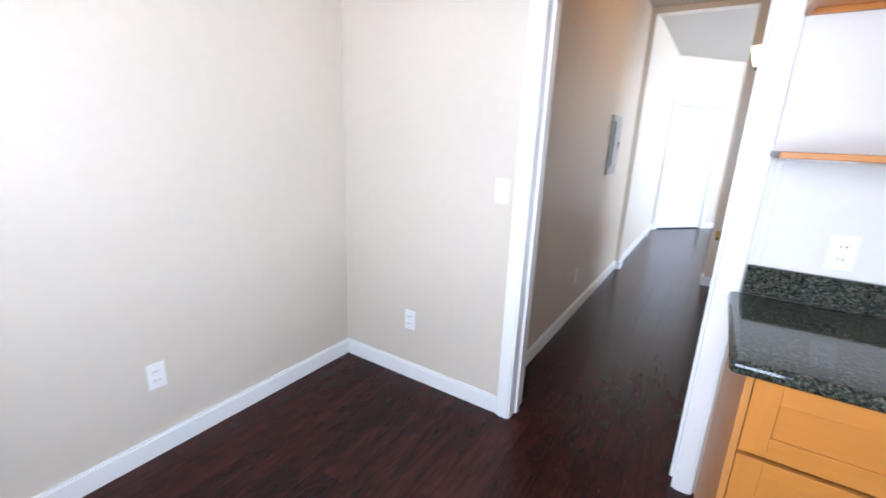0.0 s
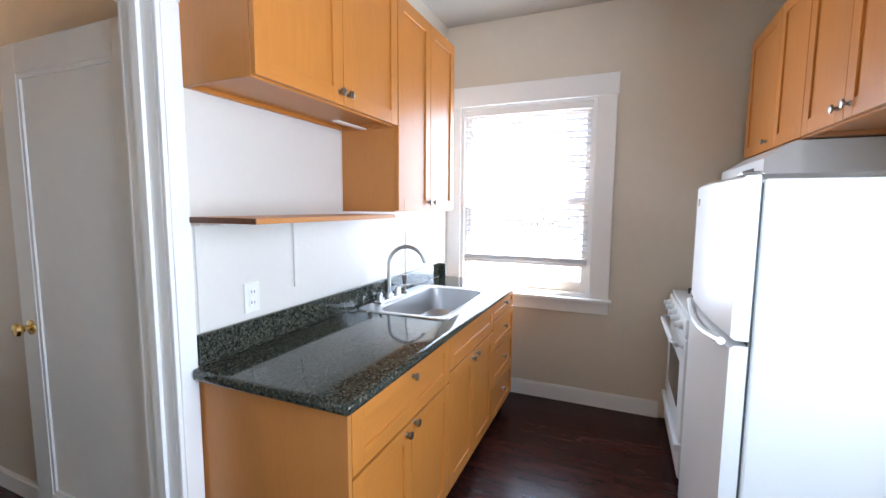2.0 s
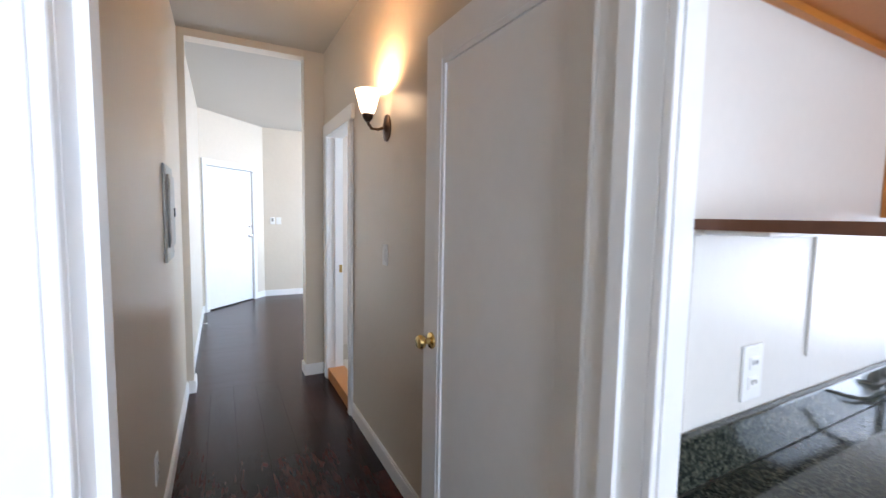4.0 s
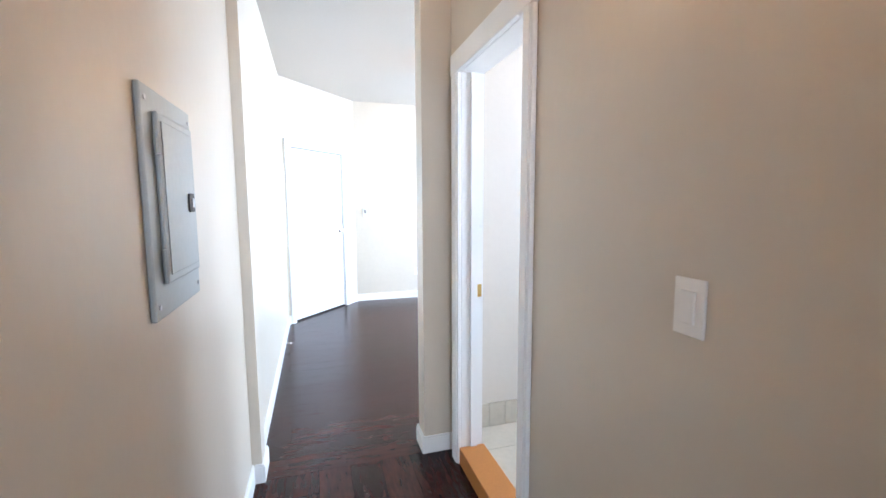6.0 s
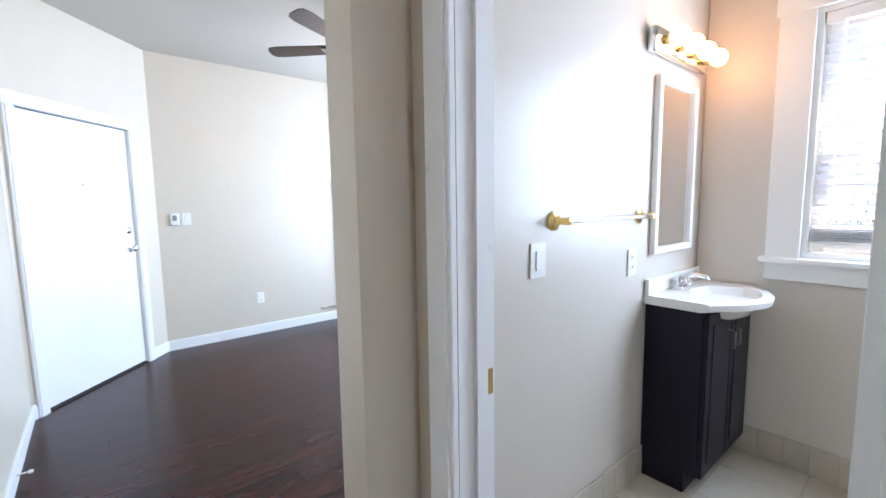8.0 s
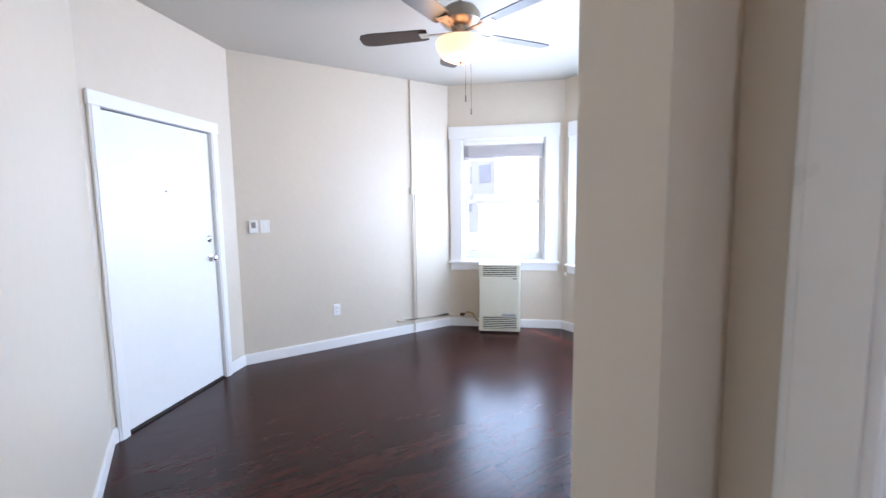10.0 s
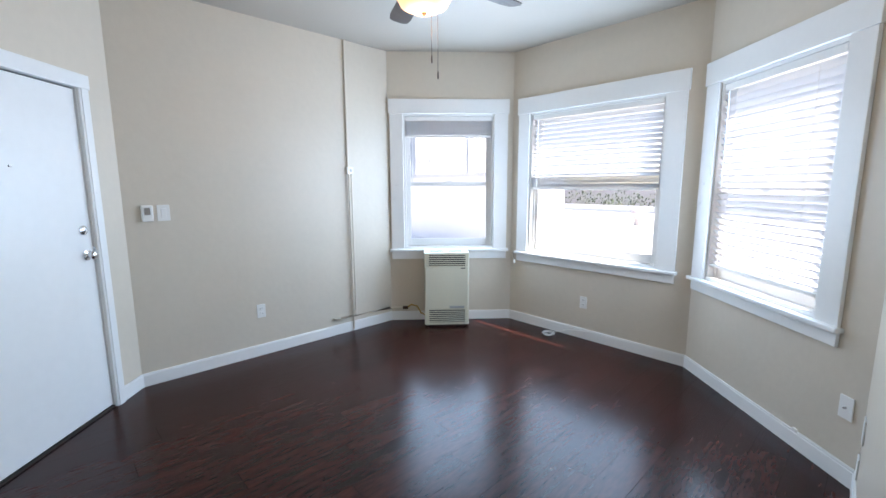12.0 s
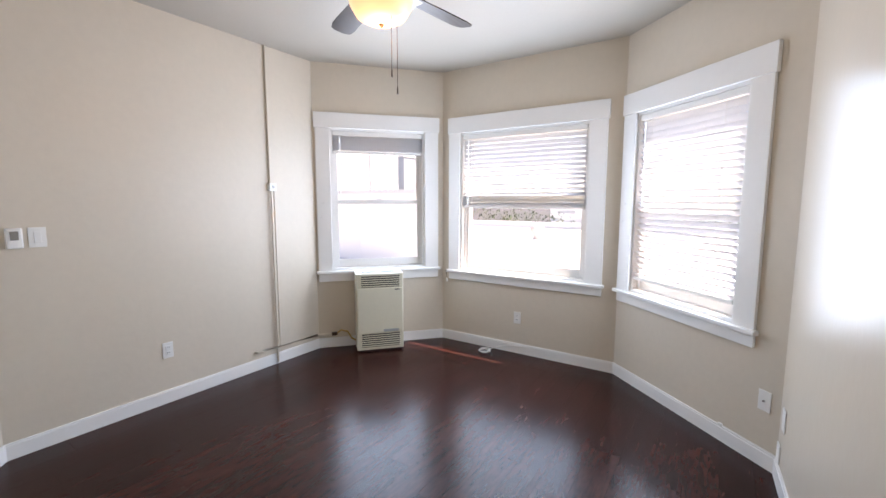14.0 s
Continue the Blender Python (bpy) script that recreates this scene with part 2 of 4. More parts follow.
def wall(name, a, b, top, material, openings=(), thick=0.14, label="beige painted plaster wall with a trowelled texture", ext=(0, 0), z0=0.0):
    """A wall with openings (s0, s1, z0, z1) cut right through."""
    bm, length = bmesh.new(), dist(a, b)
    s = -ext[0]
    for s0, s1, lo, hi in sorted(openings):
        if s0 > s:
            box(bm, s, s0, 0, thick, z0, top)
        if lo > z0:
            box(bm, s0, s1, 0, thick, z0, lo)
        if hi < top:
            box(bm, s0, s1, 0, thick, hi, top)
        s = s1
    if length + ext[1] > s:
        box(bm, s, length + ext[1], 0, thick, z0, top)
    return tagged(part(name, bm, material, m=along(a, b)), label, "wall", kind="structure")


def baseboard(a, b, s0=0.0, s1=None, high=0.097):
    s1 = dist(a, b) if s1 is None else s1
    bm = bmesh.new()
    box(bm, s0, s1, -0.014, -0.001, 0.0, high - 0.012)
    box(bm, s0, s1, -0.010, -0.001, high - 0.012, high)
    return tagged(part("baseboard", bm, WHITE, m=along(a, b)), "white painted wooden baseboard along the wall", "baseboard", kind="structure")


def plate(m, s, z, kind="outlet", wide=0.072):
    """Wall plate on a wall frame m at s, z."""
    name = "wall_outlet" if kind == "outlet" else "light_switch" if kind == "switch" else "blank_plate"
    text = {"outlet": "white plastic duplex outlet on the beige wall", "switch": "white plastic rocker switch on the wall", "blank": "white blank cover plate on the wall"}[kind]
    t = thing(name, text, "outlet" if kind == "outlet" else "switch" if kind == "switch" else "cover plate", m @ Matrix.Translation((s, 0, z)))
    part("cover", boxed(-wide / 2, wide / 2, -0.007, -0.0005, -0.058, 0.058, 0.0025), PLASTIC, t)
    if kind == "outlet":
        for dz in (-0.021, 0.021):
            sock = part("socket", boxed(-0.017, 0.017, -0.0095, -0.006, dz - 0.014, dz + 0.014, 0.002), PLASTIC, t)
            bm = bmesh.new()
            box(bm, -0.008, -0.0055, -0.0105, -0.009, dz - 0.003, dz + 0.007)
            box(bm, 0.0055, 0.008, -0.0105, -0.009, dz - 0.003, dz + 0.006)
            part("slot", bm, GAP, sock)
    elif kind == "switch":
        part("rocker", boxed(-0.016, 0.016, -0.012, -0.006, -0.033, 0.033, 0.002), PLASTIC, t)
    return t


def window(name, a, b, c0, c1, o0, o1, apron, sill, top_o, top_c, blind_to, thick=0.14, mid=1.46, tilt=25, sash=0.07, kind_label=""):
    """Double-hung window in a wall frame: casing, stool, apron, sashes, panes; and its blind as a thing of its own."""
    m = along(a, b)
    w = tagged(thing(name, "white painted wooden double-hung window with wide flat casing", "window", m), kind="structure")
    part("window_frame", boxed(c0, o0, -0.022, -0.001, sill, top_o, 0.003), WHITE, w)
    part("window_frame", boxed(o1, c1, -0.022, -0.001, sill, top_o, 0.003), WHITE, w)
    part("head_casing", boxed(c0 - 0.012, c1 + 0.012, -0.028, -0.001, top_o, top_c, 0.003), WHITE, w)
    part("window_sill", boxed(c0 - 0.02, c1 + 0.02, -0.05, -0.0005, sill - 0.028, sill, 0.006), WHITE, w)
    part("apron", boxed(c0, c1, -0.02, -0.001, apron, sill - 0.028, 0.003), WHITE, w)
    bm = bmesh.new()
    box(bm, o0, o0 + 0.022, 0.0, thick, sill, top_o)
    box(bm, o1 - 0.022, o1, 0.0, thick, sill, top_o)
    box(bm, o0 + 0.022, o1 - 0.022, 0.0, thick, top_o - 0.022, top_o)
    box(bm, o0 + 0.022, o1 - 0.022, 0.0, thick, sill, sill + 0.025)
    box(bm, o0 + 0.022, o0 + 0.04, 0.045, 0.06, sill + 0.025, top_o - 0.022)
    box(bm, o1 - 0.04, o1 - 0.022, 0.045, 0.06, sill + 0.025, top_o - 0.022)
    part("jamb", bm, WHITE, w)
    i0, i1, z0, z1 = o0 + 0.024, o1 - 0.024, sill + 0.027, top_o - 0.024
    for lo, hi, y, rail_lo, rail_hi in ((z0, mid + 0.02, 0.062, 0.075, 0.035), (mid - 0.02, z1, 0.098, 0.035, 0.05)):
        bm = bmesh.new()
        st = 0.045
        box(bm, i0, i0 + st, y, y + 0.033, lo, hi, 0.003)
        box(bm, i1 - st, i1, y, y + 0.033, lo, hi, 0.003)
        box(bm, i0 + st, i1 - st, y, y + 0.033, lo, lo + rail_lo, 0.003)
        box(bm, i0 + st, i1 - st, y, y + 0.033, hi - rail_hi, hi, 0.003)
        s = part("sash", bm, WHITE, w)
        pane = part("pane", boxed(i0 + st - 0.004, i1 - st + 0.004, y + 0.014, y + 0.018, lo + rail_lo - 0.004, hi - rail_hi + 0.004), GLASS, s)
        pane.visible_shadow = False
    part("latch", boxed((i0 + i1) / 2 - 0.03, (i0 + i1) / 2 + 0.03, 0.05, 0.075, mid + 0.022, mid + 0.037, 0.004), WHITE, w)
    if blind_to is None:
        return w
    bl = thing("window_blind", "white horizontal slat blind hanging inside the window casing", "blind", m, "window blinds")
    y = 0.022
    part("headrail", boxed(i0 + 0.004, i1 - 0.004, y - 0.02, y + 0.02, z1 - 0.045, z1, 0.004), PLASTIC, bl)
    part("bottom_rail", boxed(i0 + 0.006, i1 - 0.006, y - 0.02, y + 0.02, blind_to, blind_to + 0.022, 0.004), PLASTIC, bl)
    top, pitch = z1 - 0.05, 0.043
    full = int((top - 0.86) / pitch)
    hanging = max(0, min(full, int((top - blind_to - 0.022 - 0.0) / pitch)))
    stacked = 0 if hanging >= full - 2 else min(22, full - hanging)
    if top - blind_to < 0.3:
        hanging, stacked = 0, int((top - blind_to - 0.024) / 0.0075)
    bm = bmesh.new()
    half = 0.0245
    ring = [bm.verts.new((x, half * (k / 2 - 1), 0.0035 * (1 - (k / 2 - 1) ** 2))) for x in (i0 + 0.008, i1 - 0.008) for k in range(5)]
    low = [bm.verts.new(v.co + Vector((0, 0, -0.0022))) for v in ring]
    for k in range(4):
        bm.faces.new((ring[k], ring[k + 1], ring[k + 6], ring[k + 5]))
        bm.faces.new((low[k], low[k + 5], low[k + 6], low[k + 1]))
    for k in (0, 4):
        bm.faces.new((ring[k], ring[k + 5], low[k + 5], low[k]))
    first = None
    z = blind_to + 0.03
    rows = []
    for k in range(stacked):
        rows.append((z, 2))
        z += 0.0075
    z += 0.01
    while z < top - 0.01 and hanging:
        rows.append((z, tilt))
        z += pitch
    for z, turn in rows:
        if first is None:
            first = part("slat", bm, SLAT, bl, smooth=True)
            ob = first
        else:
            ob = new("slat", first.data)
            ob.parent = bl
        ob.matrix_basis = pose(0, y, z, turn + random.uniform(-1.2, 1.2), random.uniform(-0.1, 0.1), 0)
    for s in (i0 + 0.14, i1 - 0.14):
        bmc = cyl(bmesh.new(), (s, y - 0.026, blind_to + 0.02), (s, y - 0.026, top), 0.0012, seg=5)
        part("cord", bmc, PLASTIC, bl)
    part("tilt_wand", cyl(bmesh.new(), (i0 + 0.07, y - 0.03, top - 0.65), (i0 + 0.07, y - 0.03, top), 0.004, seg=6), PLASTIC, bl)
    return w


def knob(m, name, material, parent, r=0.015, out=0.026):
    return part(name, lathe(bmesh.new(), [(0.0001, 0), (r * 0.62, 0), (r * 0.4, out * 0.25), (r * 0.42, out * 0.5), (r, out * 0.68), (r * 0.95, out * 0.92), (r * 0.5, out), (0.0001, out)], m, 14), material, parent, smooth=True)

FAN_TURN = -8

# ---- structure ----
KX0, KX1, KY0 = -2.01, 2.235, -2.32
HX0, HX1, HEND = -0.978, 0.075, 3.25
KH, HH, LH = 2.83, 2.74, 2.785
C0, C1, C2, C3, C4, C5 = (-0.965, 6.15), (-0.09, 7.13), (2.17, 7.13), (3.147, 6.275), (3.147, 4.505), (2.195, 3.473)
DOOR_L, DOOR_R = -0.832, -0.075      # kitchen doorway
LR_L, LR_R, SY = -0.93, -0.087, 3.378           # opening to the living room

# kitchen
wall("wall_kitchen_west", (KX0, KY0), (KX0, 0), KH, PAINT, ext=(0.14, 0.14))
wall("wall_kitchen_north", (KX0, 0), (KX1, 0), KH, PAINT, [(DOOR_L - KX0 - 0.02, DOOR_R - KX0 + 0.02, 0, 2.09)])
wall("wall_kitchen_east", (KX1, 0), (KX1, KY0), KH, PAINT, [(0.12, 1.115, 0.79, 2.215)], ext=(0.14, 0.14))
# the opening is for the added, unseen south window
wall("wall_kitchen_south", (KX1, KY0), (KX0, KY0), KH, PAINT, [(2.15, 3.35, 0.85, 2.15)])
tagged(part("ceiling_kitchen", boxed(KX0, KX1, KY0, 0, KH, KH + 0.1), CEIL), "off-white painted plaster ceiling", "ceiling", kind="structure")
# hall
wall("wall_hall_west", (HX0, 0.142), (HX0, HEND), HH, PAINT_GLOSS, label="beige satin-painted hall wall with trowel marks", ext=(0, 0))
wall("wall_hall_east", (HX1, HEND), (HX1, 0.142), HH, PAINT_GLOSS, [(0.14, 0.855, 0.0, 2.045)], label="beige satin-painted hall wall with trowel marks", thick=0.12)
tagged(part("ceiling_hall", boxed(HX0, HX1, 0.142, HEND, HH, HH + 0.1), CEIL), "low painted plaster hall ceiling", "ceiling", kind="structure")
bm = bmesh.new()
box(bm, LR_R, 2.30, 3.262, SY - 0.012, 0, LH)
box(bm, LR_R, HX1 + 0.12, HEND, 3.262, 0, LH)
loops = [[bm.verts.new((x, y, z)) for x, y in ((LR_R, SY - 0.012), (2.30, SY - 0.012), (2.30, C5[1]), C5, (LR_R, SY))] for z in (0.0, LH)]
bm.faces.new(loops[0]), bm.faces.new(loops[1])
for k in range(5):
    bm.faces.new((loops[0][k], loops[0][(k + 1) % 5], loops[1][(k + 1) % 5], loops[1][k]))
tagged(part("wall_living_south", bm, PAINT_GLOSS), "beige satin-painted wall beside the full-height opening to the hall", "wall", kind="structure")
tagged(part("wall_nib", boxed(-1.14, LR_L, HEND, SY, 0, LH), PAINT), "narrow beige wall return at the hall opening", "wall", kind="structure")
tagged(part("trim_header", boxed(LR_L, LR_R, HEND, SY, 2.685, LH), PAINT), "shallow beige header over the hall opening", "header", kind="structure")
# living room
wall("wall_living_west", (-0.965, SY + 0.003), C0, LH, PAINT, ext=(0, 0.1))
LE = dist(C0, C1)
ED0, ED1 = 0.092, 1.056
wall("wall_entry", C0, C1, LH, PAINT, [(ED0, ED1, 0, 2.055)], ext=(0, 0.05))
wall("wall_living_north", C1, C2, LH, PAINT, ext=(0.05, 0.07))
wall("wall_bay_north", C2, C3, LH, PAINT, [(0.155, 1.10, 0.785, 2.18)], ext=(0, 0.05))
wall("wall_bay_east", C3, C4, LH, PAINT, [(0.215, 1.50, 0.765, 2.16)], ext=(0.0, 0.0))
wall("wall_bay_south", C4, C5, LH, PAINT, [(0.155, 1.095, 0.755, 2.16)], ext=(0.05, 0.0))
bm = bmesh.new()
vs = [bm.verts.new((x, y, LH)) for x, y in ((-0.965, SY), C0, C1, C2, C3, C4, C5)]
f = bm.faces.new(vs)
up = bmesh.ops.extrude_face_region(bm, geom=[f])["geom"]
bmesh.ops.translate(bm, verts=[v for v in up if isinstance(v, bmesh.types.BMVert)], vec=(0, 0, 0.1))
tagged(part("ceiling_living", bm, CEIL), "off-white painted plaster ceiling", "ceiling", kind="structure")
tagged(part("roof_cover", boxed(-2.2, 2.4, -2.5, 7.35, 2.96, 3.1), STUCCO), "flat roof slab over the rooms", "roof", kind="structure")
# bathroom
BF, BX = 0.09, 1.95
wall("wall_bath_north", (HX1 + 0.12, 3.258), (BX, 3.258), 2.6, PAINT_BATH, thick=0.003, label="beige painted bathroom wall")
wall("wall_bath_east", (BX, 3.255), (BX, 1.2), 2.6, PAINT_BATH, [(0.43, 1.30, 1.11, 2.20)], label="beige painted bathroom wall", thick=0.14)
wall("wall_bath_south", (BX, 1.2), (HX1 + 0.12, 1.2), 2.6, PAINT_BATH, label="beige painted bathroom wall")
tagged(part("ceiling_bath", boxed(HX1 + 0.12, BX, 1.2, 3.255, 2.6, 2.7), CEIL), "painted bathroom ceiling", "ceiling", kind="structure")

# ---- windows ----
window("window_1", (KX1, 0), (KX1, KY0), 0.0, 1.245, 0.12, 1.115, 0.69, 0.80, 2.215, 2.36, 1.02, tilt=-16, mid=1.5)
window("window_2", C2, C3, 0.02, 1.24, 0.155, 1.10, 0.677, 0.785, 2.18, 2.325, 1.945, mid=1.47)
window("window_3", C3, C4, 0.087, 1.643, 0.215, 1.50, 0.664, 0.765, 2.16, 2.315, 1.41, mid=1.43, tilt=-38)
window("window_4", C4, C5, 0.015, 1.231, 0.155, 1.095, 0.652, 0.755, 2.16, 2.32, 0.86, mid=1.44, tilt=-46)
window("window_5", (BX, 3.255), (BX, 1.2), 0.30, 1.44, 0.43, 1.30, 1.0, 1.11, 2.20, 2.35, 1.16, mid=1.64, tilt=-28)
# unseen window behind the start of the walk, added to light the kitchen
window("added_window_6", (KX1, KY0), (KX0, KY0), 2.03, 3.47, 2.15, 3.35, 0.74, 0.85, 2.15, 2.30, 0.856, mid=1.5, tilt=-34)

# area lamps in the openings of the windows, standing in for sky light
def daylight(a, b, o0, o1, sill, top_o, watts, colour=(0.55, 0.78, 1.0)):
    lamp = new("window_daylight", bpy.data.lights.new("window_daylight", "AREA"))
    lamp.data.shape, lamp.data.size, lamp.data.size_y = "RECTANGLE", o1 - o0 - 0.06, top_o - sill - 0.06
    lamp.data.energy, lamp.data.color = watts, colour
    lamp.matrix_world = along(a, b) @ Matrix.Translation(((o0 + o1) / 2, -0.006, (sill + top_o) / 2)) @ pose(0, 0, 0, -90)

daylight((KX1, 0), (KX1, KY0), 0.12, 1.115, 0.80, 2.215, 5.5)
daylight(C2, C3, 0.155, 1.10, 0.785, 2.18, 11, (0.47, 0.74, 1.0))
daylight(C3, C4, 0.215, 1.50, 0.765, 2.16, 13, (0.47, 0.74, 1.0))
daylight(C4, C5, 0.155, 1.095, 0.755, 2.16, 9, (0.47, 0.74, 1.0))
daylight((BX, 3.255), (BX, 1.2), 0.44, 1.30, 1.11, 2.20, 7.5)
# lamp of the added south window
daylight((KX1, KY0), (KX0, KY0), 2.15, 3.35, 0.85, 2.15, 10)

# ---- door trim ----
def casing(name, m, s0, s1, top, y0=-0.02, wide=0.085, thick=0.14, far=None, label="white painted door casing"):
    t = tagged(thing(name, label, "door frame", m), kind="structure")
    for a0, a1 in ((s0 - wide, s0), (s1, s1 + (far or wide))):
        bm = bmesh.new()
        box(bm, a0, a1, y0, -0.0005, 0, top + 0.0, 0.004)
        box(bm, a0 + 0.012, a1 - 0.012, y0 - 0.006, y0, 0, top, 0.002)
        part("side_casing", bm, WHITE, t)
    part("head_casing", boxed(s0 - wide - 0.006, s1 + wide + 0.006, y0 - 0.006, -0.0005, top, top + wide + 0.01, 0.004), WHITE, t)
    bm = bmesh.new()
    box(bm, s0 - 0.018, s0, 0, thick, 0, top)
    box(bm, s1, s1 + 0.018, 0, thick, 0, top)
    box(bm, s0 - 0.018, s1 + 0.018, 0, thick, top, top + 0.018)
    box(bm, s0, s0 + 0.012, 0.05, 0.085, 0, top)
    box(bm, s1 - 0.012, s1, 0.05, 0.085, 0, top)
    part("jamb", bm, WHITE, t)
    return t

MK = along((KX0, 0), (KX1, 0))
dk = casing("door_1", MK, DOOR_L - KX0, DOOR_R - KX0, 2.07, wide=0.078)
bm = bmesh.new()
for x0, x1 in ((DOOR_L - 0.078, DOOR_L), (DOOR_R, DOOR_R + 0.078)):
    box(bm, x0 - KX0, x1 - KX0, 0.1405, 0.155, 0, 2.07, 0.003)
box(bm, DOOR_L - 0.078 - KX0, DOOR_R + 0.078 - KX0, 0.1405, 0.155, 2.07, 2.16, 0.003)
part("hall_casing", bm, WHITE, dk)
ME = along((HX1, HEND), (HX1, 0.142))
db = casing("door_2", ME, 0.14 + 0.018, 0.855 - 0.018, 2.03, wide=0.09, thick=0.12, far=0.068)
part("strike_plate", boxed(0.157, 0.1605, 0.086, 0.112, 0.91, 0.975), BRASS, db, "brass strike plate")
part("threshold", boxed(0.158, 0.837, -0.01, 0.13, 0.0, BF + 0.004, 0.004), MAPLE_SIDE, db, "wooden threshold step")
MD = along(C0, C1)
de = casing("door_3", MD, ED0 + 0.018, ED1 - 0.018, 2.04, wide=0.075)

# ---- baseboards ----
baseboard((KX0, KY0), (KX0, 0))
baseboard((KX0, 0), (KX1, 0), 0.014, DOOR_L - 0.078 - KX0)
baseboard((KX1, 0), (KX1, KY0), 0.0, 1.6, 0.115)
baseboard((HX0, 0.142), (HX0, HEND), 0.015, None)
baseboard((LR_L, HEND), (LR_L, SY), -0.014, 0.164)
baseboard((HX0, HEND), (LR_L, HEND), 0.014, None)
baseboard((HX1, HEND), (HX1, 0.142), 0.915, 3.09)
baseboard((LR_R, HEND), (0.06, HEND), -0.013, 0.16)
baseboard((LR_R, SY), (LR_R, HEND), -0.013, None)
baseboard((-0.965, SY + 0.003), C0)
baseboard(C0, C1, 0.0, 0.032)
baseboard(C0, C1, 1.115, LE)
baseboard(C1, C2)
baseboard(C2, C3)
baseboard(C3, C4)
baseboard(C4, C5)
baseboard(C5, (LR_R, SY))

# ---- kitchen door folded back against the hall wall ----
def panel_door(name, label, m, w, h, t, knob_at, knob_mat, panelled=True, backset=0.07):
    """Leaf in a frame: x from hinge to lock edge, y thickness, one sunk panel."""
    d = thing(name, label, "door", m)
    bm = bmesh.new()
    st = 0.115
    if panelled:
        box(bm, 0, st, 0, t, 0.012, h, 0.002)
        box(bm, w - st, w, 0, t, 0.012, h, 0.002)
        box(bm, st, w - st, 0, t, 0.012, 0.22, 0.002)
        box(bm, st, w - st, 0, t, h - st, h, 0.002)
        part("leaf", bm, DOORW, d)
        part("door_panel", boxed(st, w - st, 0.011, t - 0.011, 0.22, h - st), DOORW, d)
        bm = bmesh.new()
        for y0, y1 in ((0.003, 0.011), (t - 0.011, t - 0.003)):
            box(bm, st, st + 0.018, y0, y1, 0.22, h - st)
            box(bm, w - st - 0.018, w - st, y0, y1, 0.22, h - st)
            box(bm, st + 0.018, w - st - 0.018, y0, y1, 0.22, 0.238)
            box(bm, st + 0.018, w - st - 0.018, y0, y1, h - st - 0.018, h - st)
        part("panel_moulding", bm, DOORW, d)
    else:
        part("leaf", boxed(0, w, 0, t, 0.012, h, 0.002), DOORW, d)
    for y, way in ((0, -1), (t, 1)):
        mk = Matrix.Translation((w - backset, y, knob_at)) @ (pose(0, 0, 0, 90) if way < 0 else pose(0, 0, 0, -90))
        part("door_knob", lathe(bmesh.new(), [(0.0001, 0), (0.031, 0), (0.03, 0.006), (0.012, 0.011), (0.011, 0.026), (0.024, 0.034), (0.028, 0.045), (0.023, 0.056), (0.0001, 0.059)], mk, 20), knob_mat, d, "polished brass knob" if knob_mat is BRASS else "satin chrome knob", smooth=True)
    part("latch_plate", boxed(w - 0.0005, w + 0.0015, t / 2 - 0.012, t / 2 + 0.012, knob_at - 0.03, knob_at + 0.03), knob_mat, d)
    for z in (0.22, h - 0.24):
        part("hinge", cyl(bmesh.new(), (-0.006, -0.004, z - 0.045), (-0.006, -0.004, z + 0.045), 0.006, seg=8), knob_mat, d)
    return d

panel_door("kitchen_door", "off-white single-panel wooden door folded open against the hall wall", pose(0.012, 0.165, 0, 0, 0, 90.6) , 0.825, 2.062, 0.036, 0.945, BRASS)
panel_door("bathroom_door", "white wooden bathroom door standing open", pose(0.215, 2.415, BF, 0, 0, -1.5), 0.66, 1.93, 0.035, 0.86, BRASS, True)
# entry door
ed = thing("entry_door", "white flush painted entry door, closed, with deadbolt and lever", "door", MD)
S0, S1 = ED0 + 0.021, ED1 - 0.021
part("leaf", boxed(S0, S1, 0.012, 0.056, 0.018, 2.032, 0.002), DOORW, ed)
# near-black strips at the leaf's top and lock edge colour in the gaps' shade
part("top_gap_shade", boxed(S0, S1, 0.02, 0.05, 2.0325, 2.0385), GAP, ed, "dark strip in the gap above the door, in place of its shade")
part("side_gap_shade", boxed(S1 + 0.0003, S1 + 0.0014, 0.02, 0.05, 0.02, 2.03), GAP, ed)
part("bottom_gap", boxed(S0, S1, 0.0, 0.1, 0.0005, 0.012), GAP, ed, "dark strip under the door")
for z in (0.3, 1.05, 1.82):
    part("hinge", boxed(S0 - 0.012, S0 + 0.022, 0.002, 0.0118, z - 0.055, z + 0.055, 0.002), WHITE, ed, "painted-over hinge")
part("peephole", cyl(bmesh.new(), ((S0 + S1) / 2, 0.006, 1.56), ((S0 + S1) / 2, 0.0118, 1.56), 0.007, seg=12), NICKEL, ed)
part("deadbolt", lathe(bmesh.new(), [(0.0001, 0), (0.03, 0), (0.03, 0.008), (0.02, 0.014), (0.008, 0.016), (0.008, 0.03), (0.0001, 0.03)], Matrix.Translation((S1 - 0.062, 0.0118, 1.19)) @ pose(0, 0, 0, 90), 20), CHROME, ed, smooth=True)
part("door_lever", lathe(bmesh.new(), [(0.0001, 0), (0.032, 0), (0.032, 0.008), (0.013, 0.012), (0.012, 0.03), (0.022, 0.036), (0.026, 0.05), (0.02, 0.06), (0.0001, 0.062)], Matrix.Translation((S1 - 0.06, 0.0118, 1.035)) @ pose(0, 0, 0, 90), 20), CHROME, ed, "polished chrome knob", smooth=True)
part("strike_edge", boxed(S1 + 0.0015, S1 + 0.0035, 0.0, 0.03, 0.99, 1.08), CHROME, ed)

